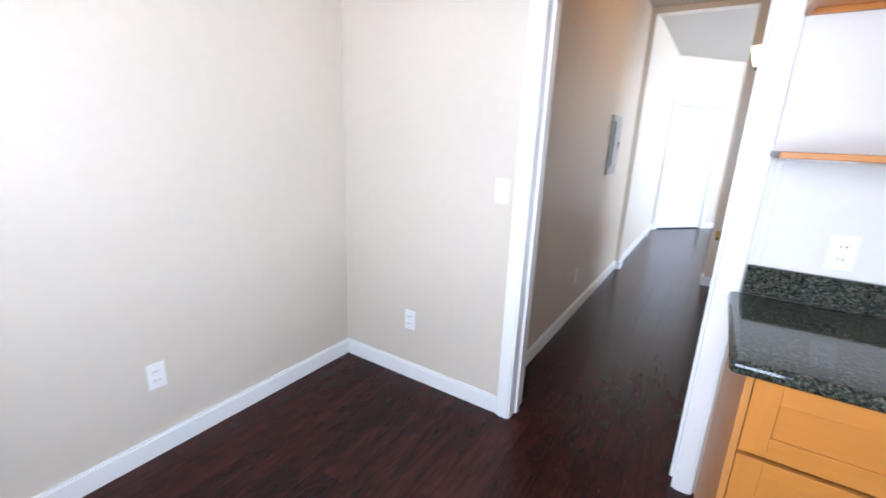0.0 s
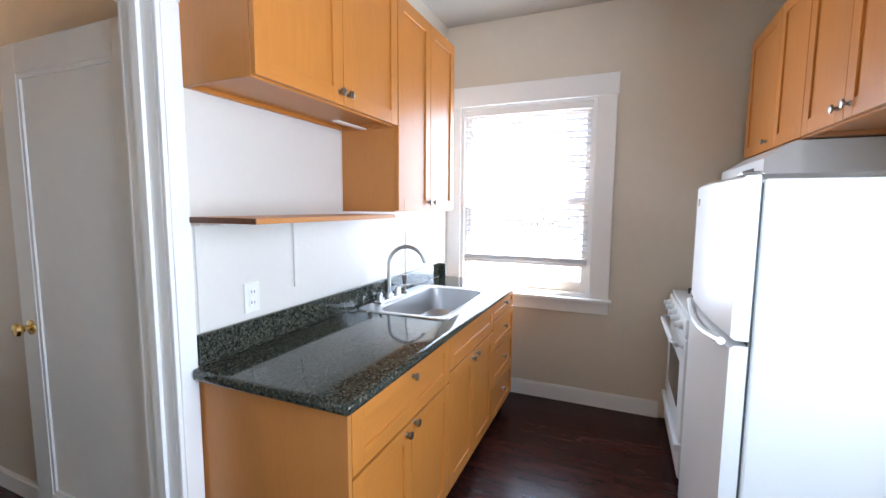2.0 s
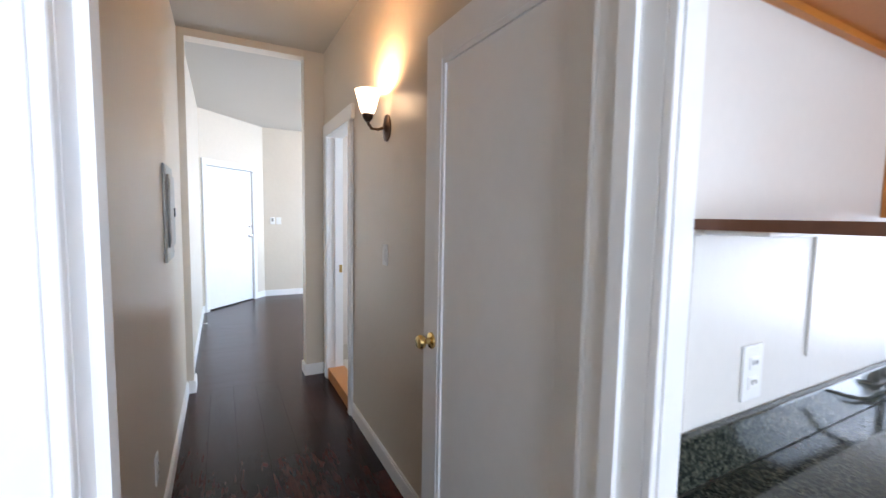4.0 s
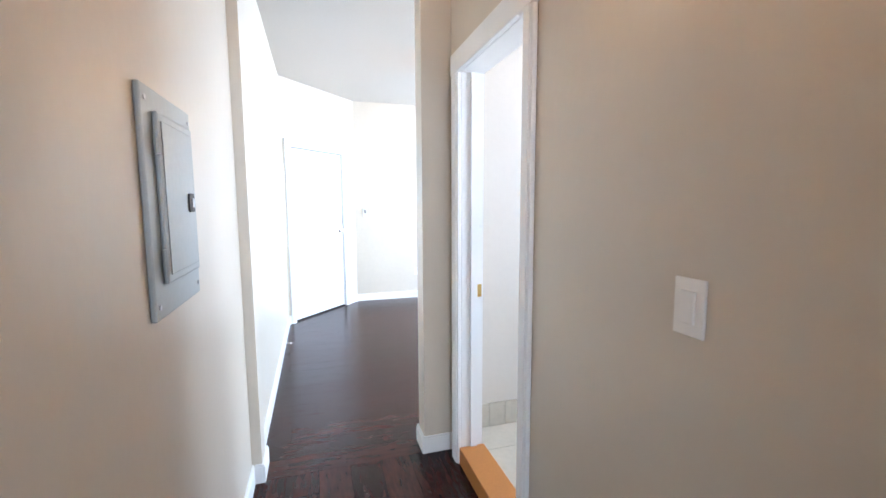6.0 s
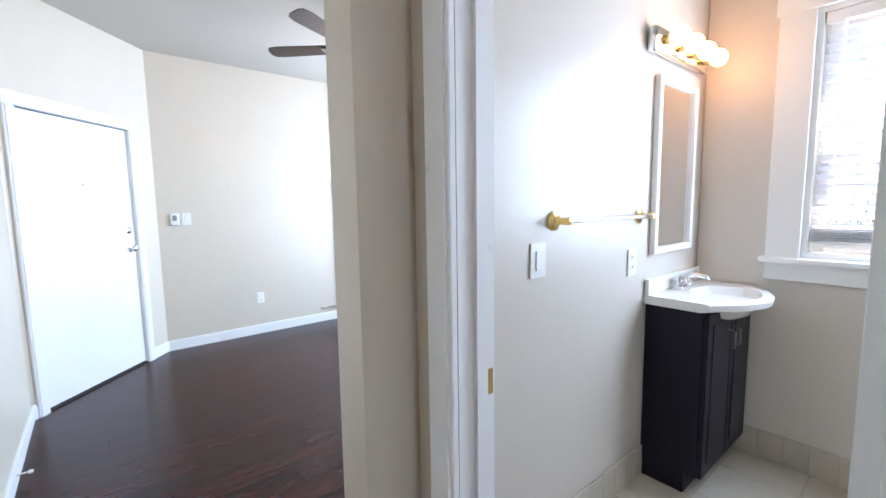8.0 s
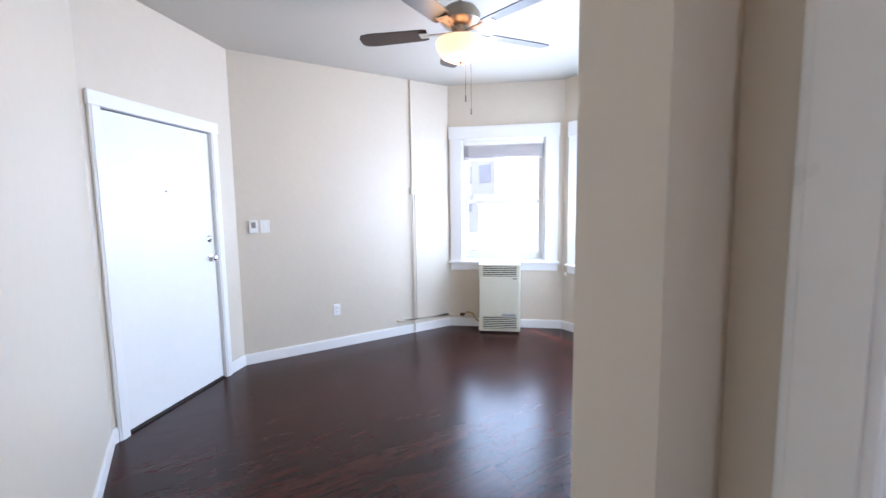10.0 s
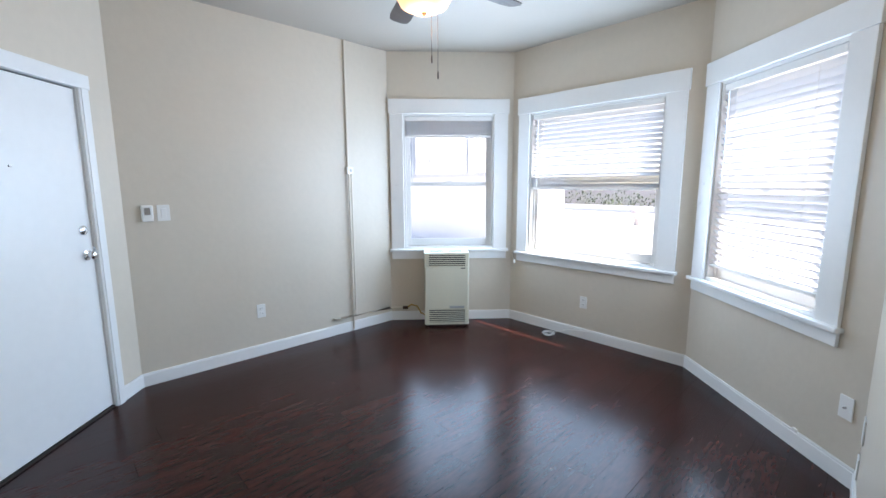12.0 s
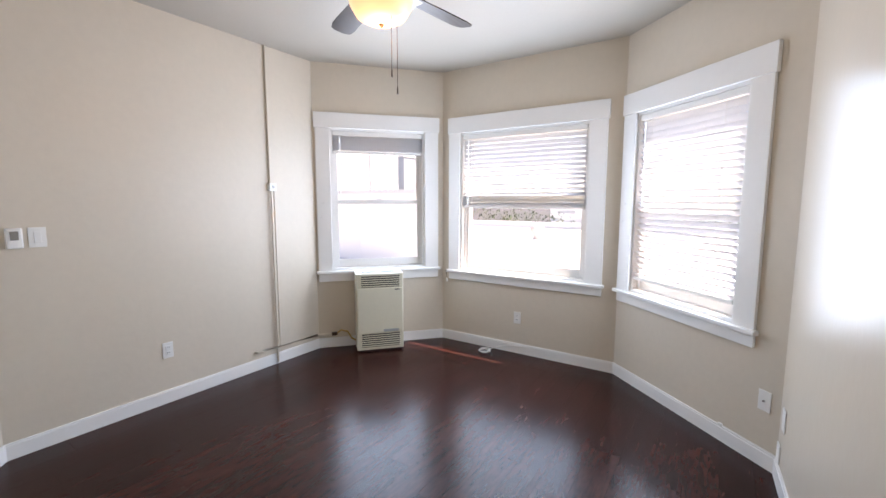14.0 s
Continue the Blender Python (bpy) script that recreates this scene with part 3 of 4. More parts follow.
# ---- kitchen: base cabinets, counter ----
def shaker(parent, x0, x1, z0, z1, y, name="door", t=0.019, rail=0.058, knobs=(), flip=1):
    """Framed front with a sunk panel whose face lies at y, towards -y (flip 1) or +y (flip -1)."""
    g = 0.0015
    x0, x1, z0, z1 = x0 + g, x1 - g, z0 + g, z1 - g
    ya, yb = sorted((y, y + flip * t))
    d = part(name, boxed(x0 + rail - 0.003, x1 - rail + 0.003, *sorted((y + flip * 0.008, y + flip * 0.015)), z0 + rail - 0.003, z1 - rail + 0.003), MAPLE if name == "door" else MAPLE_H, parent)
    part("stile", boxed(x0, x0 + rail, ya, yb, z0, z1, 0.0015), MAPLE, d)
    part("stile", boxed(x1 - rail, x1, ya, yb, z0, z1, 0.0015), MAPLE, d)
    part("rail", boxed(x0 + rail, x1 - rail, ya, yb, z0, z0 + rail, 0.0015), MAPLE_H, d)
    part("rail", boxed(x0 + rail, x1 - rail, ya, yb, z1 - rail, z1, 0.0015), MAPLE_H, d)
    for kx, kz in knobs:
        knob(Matrix.Translation((kx, y, kz)) @ pose(0, 0, 0, 90 * flip), "knob", NICKEL, d)
    return d

YF = -0.612
def base_unit(x0, x1, label, left=0.872, right=0.872):
    t = thing("base_cabinet", label, "cabinet", group="base cabinets under the counter")
    part("side_panel", boxed(x0, x0 + 0.018, YF + 0.02, -0.001, 0.10, left), MAPLE_SIDE, t)
    part("side_panel", boxed(x1 - 0.018, x1, YF + 0.02, -0.001, 0.10, right), MAPLE_SIDE, t)
    part("bottom_panel", boxed(x0 + 0.018, x1 - 0.018, YF + 0.02, -0.001, 0.10, 0.118), MAPLE_SIDE, t)
    part("back_panel", boxed(x0 + 0.018, x1 - 0.018, -0.02, -0.001, 0.118, 0.872), MAPLE_SIDE, t)
    part("toe_kick", boxed(x0, x1, YF + 0.075, YF + 0.09, 0.0, 0.0995), GAP, t, "dark recessed toe kick")
    return t

u1 = base_unit(0.03, 0.79, "honey maple base cabinet with a wide drawer and two doors")
part("end_panel", boxed(0.012, 0.0295, YF + 0.002, -0.002, 0.0, 0.872, 0.001), MAPLE_SIDE, u1, "plain maple end panel")
shaker(u1, 0.03, 0.79, 0.655, 0.87, YF, "drawer", knobs=[(0.418, 0.822)])
shaker(u1, 0.03, 0.41, 0.105, 0.645, YF, knobs=[(0.367, 0.618)])
shaker(u1, 0.41, 0.79, 0.105, 0.645, YF, knobs=[(0.433, 0.635)])
u2 = base_unit(0.79, 1.51, "honey maple sink cabinet with a false drawer front and two doors", right=0.735)
shaker(u2, 0.79, 1.51, 0.70, 0.87, YF, "drawer")
shaker(u2, 0.79, 1.15, 0.105, 0.69, YF, knobs=[(1.12, 0.655)])
shaker(u2, 1.15, 1.51, 0.105, 0.69, YF, knobs=[(1.18, 0.665)])
u3 = base_unit(1.51, 2.02, "honey maple base cabinet with four stacked drawers", left=0.735)
for z0, z1 in ((0.755, 0.87), (0.56, 0.745), (0.34, 0.55), (0.105, 0.33)):
    shaker(u3, 1.51, 2.02, z0, z1, YF, "drawer", rail=0.04, knobs=[(1.765, (z0 + z1) / 2 + 0.01)])

# granite top with a cut-out for the sink
SX0, SX1, SY0, SY1 = 0.865, 1.665, -0.562, -0.045
ct = thing("countertop", "polished dark green granite countertop with bullnose edge and backsplash", "countertop")
bm = bmesh.new()
xs, ys = [-0.03, SX0 + 0.03, SX1 - 0.03, 2.075], [-0.645, SY0 + 0.03, SY1 - 0.09, -0.024]
for i in range(3):
    for j in range(3):
        if (i, j) != (1, 1):
            box(bm, xs[i], xs[i + 1], ys[j], ys[j + 1], 0.873, 0.912)
bmesh.ops.remove_doubles(bm, verts=bm.verts[:], dist=0.0005)
inner = [f for f in bm.faces if len([e for e in f.edges if len(e.link_faces) > 2]) == 4 or all(len(e.link_faces) > 2 for e in f.edges)]
bmesh.ops.delete(bm, geom=inner, context="FACES")
rim = [e for e in bm.edges if len(e.link_faces) == 2 and e.calc_face_angle(0) > 1 and (max(v.co.y for v in e.verts) < -0.64 or max(v.co.x for v in e.verts) < -0.01)]
bmesh.ops.bevel(bm, geom=rim, offset=0.017, segments=4, profile=0.5, affect="EDGES")
part("slab", bm, GRANITE, ct, smooth=True)
part("backsplash", boxed(0.008, 2.03, -0.0235, -0.005, 0.9125, 1.017, 0.003), GRANITE, ct)
part("side_splash", boxed(2.032, 2.05, -0.075, -0.005, 0.9125, 1.017, 0.003), GRANITE, ct)

# sink
sk = thing("kitchen_sink", "stainless steel drop-in single-bowl sink in the granite counter", "sink")
bm = bmesh.new()
def rrect(x0, x1, y0, y1, z, r, n=6):
    out = []
    for cx, cy, a0 in ((x1 - r, y1 - r, 0), (x0 + r, y1 - r, 90), (x0 + r, y0 + r, 180), (x1 - r, y0 + r, 270)):
        for k in range(n + 1):
            a = radians(a0 + 90 * k / n)
            out.append((cx + r * math.cos(a), cy + r * math.sin(a), z))
    return out
def loft(bm, loops, close=True):
    rings = [[bm.verts.new(p) for p in l] for l in loops]
    n = len(rings[0])
    for lo, hi in zip(rings, rings[1:]):
        for k in range(n):
            bm.faces.new((lo[k], lo[(k + 1) % n], hi[(k + 1) % n], hi[k]))
    if close:
        bm.faces.new(rings[-1])
    return bm
bx0, bx1, by0, by1 = SX0 + 0.045, SX1 - 0.045, SY0 + 0.045, SY1 - 0.105
loft(bm, [rrect(SX0, SX1, SY0, SY1, 0.9125, 0.04), rrect(SX0 + 0.004, SX1 - 0.004, SY0 + 0.004, SY1 - 0.004, 0.918, 0.04), rrect(bx0 - 0.012, bx1 + 0.012, by0 - 0.012, by1 + 0.012, 0.917, 0.085), rrect(bx0, bx1, by0, by1, 0.911, 0.08), rrect(bx0 + 0.01, bx1 - 0.01, by0 + 0.01, by1 - 0.01, 0.77, 0.08), rrect(bx0 + 0.035, bx1 - 0.035, by0 + 0.035, by1 - 0.035, 0.745, 0.07), rrect(bx0 + 0.2, bx1 - 0.2, by0 + 0.13, by1 - 0.13, 0.742, 0.04)])
part("basin", bm, STEEL, sk, smooth=True)
part("drain", lathe(bmesh.new(), [(0.042, 0.0), (0.045, 0.004), (0.03, 0.004), (0.026, 0.001), (0.0001, 0.001)], pose((bx0 + bx1) / 2, (by0 + by1) / 2, 0.7425)), CHROME, sk, smooth=True)
fc = thing("kitchen_faucet", "brushed nickel gooseneck faucet with two lever handles and a side sprayer", "faucet")
fx, fy = 1.145, -0.09
part("deck_plate", boxed(fx - 0.13, fx + 0.13, fy - 0.027, fy + 0.027, 0.9175, 0.929, 0.005), STEEL, fc)
bm = bmesh.new()
lathe(bm, [(0.0001, 0), (0.024, 0), (0.022, 0.02), (0.015, 0.03), (0.0001, 0.03)], pose(fx, fy, 0.929))
tube(bm, [(fx, fy, 0.955), (fx, fy, 1.12)] + [(fx + 0.02 - 0.02 * math.cos(radians(a)), fy - 0.105 + 0.105 * math.cos(radians(a)), 1.12 + 0.105 * math.sin(radians(a))) for a in range(12, 161, 12)], 0.0115, 12)
cyl(bm, (fx + 0.039, fy - 0.199, 1.163), (fx + 0.04, fy - 0.212, 1.135), 0.0135, 0.0125)
part("spout", bm, STEEL, fc, smooth=True)
for dx in (-0.10, 0.10):
    bm = lathe(bmesh.new(), [(0.0001, 0), (0.02, 0), (0.017, 0.03), (0.013, 0.045), (0.0001, 0.048)], pose(fx + dx, fy, 0.929))
    tube(bm, [(fx + dx, fy, 0.965), (fx + dx * 1.25, fy - 0.02, 0.978), (fx + dx * 1.55, fy - 0.045, 0.975)], 0.007, 8)
    part("handle", bm, STEEL, fc, smooth=True)
sp = (fx + 0.19, fy)
part("sprayer", lathe(bmesh.new(), [(0.0001, 0), (0.02, 0), (0.018, 0.012), (0.011, 0.02), (0.012, 0.075), (0.018, 0.095), (0.017, 0.115), (0.0001, 0.12)], pose(*sp, 0.9185)), NICKEL, fc, "dark side sprayer", smooth=True)

# splash panels, shelf, wall cabinets
bp = thing("backsplash_panel", "glossy white wall panel with battens above the counter", "wall panel")
part("board", boxed(0.006, 2.2, -0.0045, -0.0008, 1.018, 1.384), PAINT_WHITE_WALL, bp)
for x in (0.02, 0.475, 1.5):
    part("batten", boxed(x, x + 0.022, -0.0105, -0.005, 1.10 if 0.4 < x < 0.5 else 1.02, 1.385, 0.003), PAINT_WHITE_WALL, bp)
part("board", boxed(0.006, 0.825, -0.0045, -0.0008, 1.412, 1.825), PAINT_WHITE_WALL, bp)
sh = thing("wall_shelf", "thin maple shelf with a dark end mounted under the cabinets", "shelf")
part("shelf_board", boxed(0.0, 0.843, -0.305, -0.006, 1.395, 1.413, 0.002), MAPLE_SIDE, sh)
part("dark_end", boxed(-0.003, -0.0005, -0.305, -0.006, 1.395, 1.413), DARKEDGE, sh, "dark walnut-coloured shelf end")
for x0, x1 in ((0.03, 0.2), (0.40, 0.60)):
    part("bracket", boxed(x0, x1, -0.12, -0.02, 1.386, 1.3945, 0.003), PLASTIC, sh, "white bracket plate")

def wall_unit(x0, x1, z0, z1, y, label, flip=1, depth=0.30, splits=(), knobs=()):
    t = thing("wall_cabinet", label, "cabinet", group="maple wall cabinets")
    ya, yb = sorted((y + flip * 0.02, y + flip * (0.02 + depth)))
    part("side_panel", boxed(x0, x0 + 0.018, ya, yb, z0, z1), MAPLE_SIDE, t)
    part("side_panel", boxed(x1 - 0.018, x1, ya, yb, z0, z1), MAPLE_SIDE, t)
    part("bottom_panel", boxed(x0 + 0.018, x1 - 0.018, ya, yb, z0 + 0.016, z0 + 0.034), MAPLE_SIDE, t)
    part("top_panel", boxed(x0 + 0.018, x1 - 0.018, ya, yb, z1 - 0.018, z1), MAPLE_SIDE, t)
    part("bottom_rail", boxed(x0 + 0.018, x1 - 0.018, *sorted((y + flip * 0.02, y + flip * 0.038)), z0, z0 + 0.016), MAPLE_H, t)
    bk0, bk1 = sorted((y + flip * depth, y + flip * (depth + 0.02)))
    part("bottom_rail", boxed(x0 + 0.018, x1 - 0.018, bk0, bk1, z0, z0 + 0.016), MAPLE_H, t)
    part("back_panel", boxed(x0 + 0.018, x1 - 0.018, bk0 + 0.004, bk1 - 0.004, z0 + 0.034, z1 - 0.018), MAPLE_SIDE, t)
    edges = [x0, *splits, x1]
    for k, (a, b) in enumerate(zip(edges, edges[1:])):
        shaker(t, a, b, z0 + 0.004, z1 - 0.003, y, knobs=[(knobs[k], z0 + 0.05)] if k < len(knobs) and knobs[k] else [], flip=flip)
    return t

wall_unit(0.0, 0.838, 1.822, 2.425, -0.322, "short honey maple wall cabinet with two framed doors", splits=[0.42], knobs=[0.395, 0.445])
wall_unit(0.842, 1.555, 1.425, 2.425, -0.322, "tall honey maple wall cabinet with two framed doors", splits=[1.205], knobs=[1.175, 1.235])
part("hinge_strip", boxed(0.60, 0.82, -0.16, -0.13, 1.815, 1.8215, 0.001), WHITE, tagged(thing("cabinet_light_bar", "white metal strip screwed under the wall cabinet", "light bar")))
wall_unit(1.24, 2.11, 1.74, 2.41, -1.96, "honey maple wall cabinet above the range hood", flip=-1, splits=[1.60], knobs=[None, 1.69])
wall_unit(0.46, 1.236, 1.74, 2.41, -1.96, "honey maple wall cabinet above the refrigerator", flip=-1, splits=[0.88], knobs=[0.84, 0.92])

# refrigerator
fr = thing("refrigerator", "white top-freezer refrigerator with curved integrated grips", "refrigerator")
FX0, FX1, FY = 0.47, 1.20, -1.60
part("body", boxed(FX0 + 0.004, FX1 - 0.004, KY0 + 0.03, FY - 0.062, 0.03, 1.535, 0.008), APPL, fr)
part("gasket", boxed(FX0 + 0.012, FX1 - 0.012, FY - 0.0615, FY - 0.0535, 0.10, 1.525), RUBBER, fr)
part("base_grille", boxed(FX0 + 0.02, FX1 - 0.02, FY - 0.09, FY - 0.0625, 0.0, 0.085, 0.004), RUBBER, fr)
def fridge_door(z0, z1, edge_low):
    bm = bmesh.new()
    loops = []
    n = 14
    for k in range(n + 1):
        x = FX0 + (FX1 - FX0) * k / n
        curve = 0.022 * (1 - (2 * k / n - 1) ** 2)
        sweep = 0.05 * math.sin(math.pi * k / n) ** 2
        lo, hi = (z0 + sweep * edge_low, z1) if edge_low > 0 else (z0, z1 + sweep * edge_low)
        loops.append([(x, FY - 0.053, lo), (x, FY - 0.02 + curve, lo), (x, FY + curve - 0.008, lo + 0.01), (x, FY + curve - 0.008, hi - 0.01), (x, FY - 0.02 + curve, hi), (x, FY - 0.053, hi)])
    rings = [[bm.verts.new(p) for p in l] for l in loops]
    for a, b in zip(rings, rings[1:]):
        for k in range(6):
            bm.faces.new((a[k], a[(k + 1) % 6], b[(k + 1) % 6], b[k]))
    bm.faces.new(rings[0])
    bm.faces.new(rings[-1])
    return bm
fz = part("freezer_door", fridge_door(1.075, 1.545, 0.0), APPL, fr, smooth=True)
fd = part("fridge_door", fridge_door(0.095, 1.06, 0.0), APPL, fr, smooth=True)
bm = tube(bmesh.new(), [(FX0 + 0.01 + 0.6 * k / 10, FY + 0.012 + 0.016 * math.sin(math.pi * k / 10), 1.068 - 0.028 * math.sin(math.pi * k / 10)) for k in range(11)], 0.012, 8)
part("grip", bm, APPL, fd, smooth=True)
part("badge", boxed(1.02, 1.075, FY + 0.006, FY + 0.0085, 1.46, 1.49, 0.001), NICKEL, fz)
part("hinge_cap", boxed(FX0 + 0.01, FX0 + 0.07, FY - 0.06, FY - 0.01, 1.5455, 1.556, 0.003), NICKEL, fr)

# stove
st = thing("kitchen_range", "white freestanding gas range with an oven door and towel-bar handle", "stove")
GX0, GX1, GY = 1.45, 2.2, -1.64
part("body", boxed(GX0, GX1, KY0 + 0.02, GY - 0.03, 0.03, 0.895, 0.006), APPL, st)
part("cooktop", boxed(GX0 - 0.004, GX1 + 0.004, KY0 + 0.02, GY + 0.0, 0.8955, 0.915, 0.006), APPL, st)
part("control_panel", boxed(GX0, GX1, GY - 0.0295, GY + 0.012, 0.79, 0.892, 0.008), APPL, st)
for k in range(5):
    part("burner_knob", lathe(bmesh.new(), [(0.0001, 0), (0.026, 0), (0.024, 0.02), (0.018, 0.024), (0.017, 0.042), (0.0001, 0.044)], Matrix.Translation((GX0 + 0.1 + 0.137 * k, GY + 0.012, 0.842)) @ pose(0, 0, 0, -90), 16), APPL, st, smooth=True)
od = part("oven_door", boxed(GX0 + 0.003, GX1 - 0.003, GY - 0.0295, GY + 0.008, 0.235, 0.782, 0.006), APPL, st)
part("oven_window", boxed(GX0 + 0.16, GX1 - 0.16, GY + 0.008, GY + 0.0105, 0.36, 0.62, 0.001), BLACKG, od)
part("oven_handle", tube(bmesh.new(), [(GX0 + 0.05, GY + 0.006, 0.735), (GX0 + 0.06, GY + 0.045, 0.74), (GX0 + 0.12, GY + 0.058, 0.742), (GX1 - 0.12, GY + 0.058, 0.742), (GX1 - 0.06, GY + 0.045, 0.74), (GX1 - 0.05, GY + 0.006, 0.735)], 0.014), APPL, od, smooth=True)
dr = part("drawer", boxed(GX0 + 0.003, GX1 - 0.003, GY - 0.0295, GY + 0.006, 0.04, 0.228, 0.006), APPL, st)
part("drawer_lip", boxed(GX0 + 0.003, GX1 - 0.003, GY + 0.006, GY + 0.03, 0.19, 0.226, 0.006), APPL, dr)
part("backguard", boxed(GX0, GX1, KY0 + 0.02, KY0 + 0.08, 0.9155, 1.05, 0.008), APPL, st)
for x in (GX0 + 0.19, GX1 - 0.19):
    for y in (GY - 0.16, GY - 0.45):
        part("burner", lathe(bmesh.new(), [(0.0001, 0), (0.05, 0), (0.048, 0.012), (0.03, 0.018), (0.0001, 0.018)], pose(x, y, 0.9155)), RUBBER, st, smooth=True)
        bm = bmesh.new()
        for a in range(4):
            box(bm, 0.02, 0.115, -0.005, 0.005, 0.022, 0.034, m=pose(x, y, 0.9155, 0, 0, 90 * a + 45))
            box(bm, 0.105, 0.115, -0.005, 0.005, 0.0, 0.022, m=pose(x, y, 0.9155, 0, 0, 90 * a + 45))
        part("grate", bm, RUBBER, st)
hd = thing("range_hood", "white metal under-cabinet range hood", "range hood")
bm = bmesh.new()
prof = [(KY0 + 0.012, 1.60), (-1.85, 1.60), (-1.85, 1.665), (-1.955, 1.735), (KY0 + 0.012, 1.735)]
l = [[bm.verts.new((x, y, z)) for y, z in prof] for x in (1.26, 2.08)]
for k in range(5):
    bm.faces.new((l[0][k], l[0][(k + 1) % 5], l[1][(k + 1) % 5], l[1][k]))
bm.faces.new(l[0]), bm.faces.new(l[1])
part("canopy", bm, APPL, hd)
part("control_slot", boxed(1.4, 1.6, -1.8495, -1.847, 1.62, 1.635), RUBBER, hd)

# kitchen plates
MKW = along((KX0, 0), (KX1, 0))
plate(MKW, -1.50 - KX0, 0.37)
plate(MKW, -0.975 - KX0, 1.176, "switch")
plate(along((0.0, -0.0045), (KX1, -0.0045)), 0.245, 1.10)
plate(along((KX0, KY0), (KX0, 0)), 1.19, 0.375)

# ---- hall things ----
MHW, MHE = along((HX0, 0.142), (HX0, HEND)), along((HX1, HEND), (HX1, 0.142))
ep = thing("electrical_panel", "grey steel breaker panel with hinged cover in the hall wall", "breaker box", MHW)
p0, p1, z0, z1 = 2.105 - 0.142, 2.462 - 0.142, 1.14, 1.65
part("trim_plate", boxed(p0, p1, -0.014, -0.001, z0, z1, 0.004), PANELG, ep)
dc = part("cover_door", boxed(p0 + 0.055, p1 - 0.035, -0.026, -0.0145, z0 + 0.075, z1 - 0.05, 0.005), PANELG, ep)
part("inner_fold", boxed(p0 + 0.072, p1 - 0.055, -0.0285, -0.0262, z0 + 0.095, z1 - 0.07, 0.002), PANELG, dc)
part("latch", boxed(p1 - 0.12, p1 - 0.075, -0.034, -0.0287, 1.375, 1.425, 0.003), RUBBER, dc, "black slide latch")
part("latch_tab", boxed(p1 - 0.104, p1 - 0.09, -0.037, -0.0342, 1.388, 1.412, 0.001), STEEL, dc)
for z in (z0 + 0.13, z1 - 0.12):
    part("hinge", cyl(bmesh.new(), (p0 + 0.05, -0.024, z - 0.025), (p0 + 0.05, -0.024, z + 0.025), 0.007, seg=8), PANELG, ep)
for s in (p0 + 0.02, p1 - 0.02):
    for z in (z0 + 0.03, z1 - 0.03):
        part("screw", cyl(bmesh.new(), (s, -0.017, z), (s, -0.0142, z), 0.006, seg=8), STEEL, ep)
plate(MHW, 1.56 - 0.142, 0.345)
plate(MHE, HEND - 1.715, 1.19, "switch")
sc = thing("wall_sconce", "lit bronze wall sconce with a frosted bell glass shade", "wall lamp", Matrix.Translation((HX1, 1.70, 1.865)))
part("backplate", lathe(bmesh.new(), [(0.0001, 0.0), (0.056, 0.0), (0.056, 0.008), (0.035, 0.016), (0.012, 0.024), (0.0001, 0.024)], pose(0, 0, 0, 0, -90, 0) @ Matrix.Diagonal((1.25, 1, 1, 1))), BRONZE, sc, smooth=True)
part("arm", tube(bmesh.new(), [(-0.02, 0, 0), (-0.05, 0, -0.012), (-0.085, 0, -0.012), (-0.105, 0, 0.01), (-0.108, 0, 0.03)], 0.008), BRONZE, sc, smooth=True)
part("fitter", lathe(bmesh.new(), [(0.0001, 0.0), (0.012, 0.0), (0.026, 0.02), (0.03, 0.045), (0.0001, 0.045)], pose(-0.108, 0, 0.02)), BRONZE, sc, smooth=True)
part("shade", lathe(bmesh.new(), [(0.026, 0.0), (0.03, 0.0), (0.043, 0.03), (0.052, 0.07), (0.066, 0.118), (0.062, 0.118), (0.048, 0.07), (0.039, 0.03)], pose(-0.108, 0, 0.06)), SHADE, sc, "glowing frosted glass bell shade", smooth=True)
bulb = new("sconce_light", bpy.data.lights.new("sconce_light", "POINT"))
bulb.data.energy, bulb.data.color, bulb.data.shadow_soft_size = 3.2, (1.0, 0.72, 0.42), 0.03
bulb.matrix_world = Matrix.Translation((HX1 - 0.108, 1.70, 2.02))

# ---- bathroom things ----
MBN = along((0.2, 3.258), (BX, 3.258))
va = thing("bathroom_vanity", "dark espresso vanity cabinet with a white moulded basin top", "vanity")
VX0, VX1, VY0, VY1 = 1.365, BX - 0.012, 2.995, 3.255
part("body", boxed(VX0, VX1, VY0 + 0.02, VY1, BF + 0.09, 0.918, 0.002), NAVY, va)
part("plinth", boxed(VX0 + 0.004, VX1 - 0.004, VY0 + 0.07, VY1, BF, BF + 0.0895), NAVY, va)
for a, b, kx in ((VX0 + 0.003, (VX0 + VX1) / 2 - 0.002, (VX0 + VX1) / 2 - 0.035), ((VX0 + VX1) / 2 + 0.002, VX1 - 0.003, (VX0 + VX1) / 2 + 0.035)):
    d = part("door", boxed(a, b, VY0, VY0 + 0.0195, BF + 0.095, 0.91, 0.003), NAVY, va)
    part("door_panel", boxed(a + 0.05, b - 0.05, VY0 - 0.004, VY0 - 0.0002, BF + 0.15, 0.86, 0.002), NAVY, d)
    part("handle", tube(bmesh.new(), [(kx, VY0, 0.80), (kx, VY0 - 0.028, 0.795), (kx, VY0 - 0.028, 0.72), (kx, VY0, 0.715)], 0.005), NICKEL, d, smooth=True)
top = thing("basin_top", "glossy white cultured marble vanity top with an oval basin", "basin")
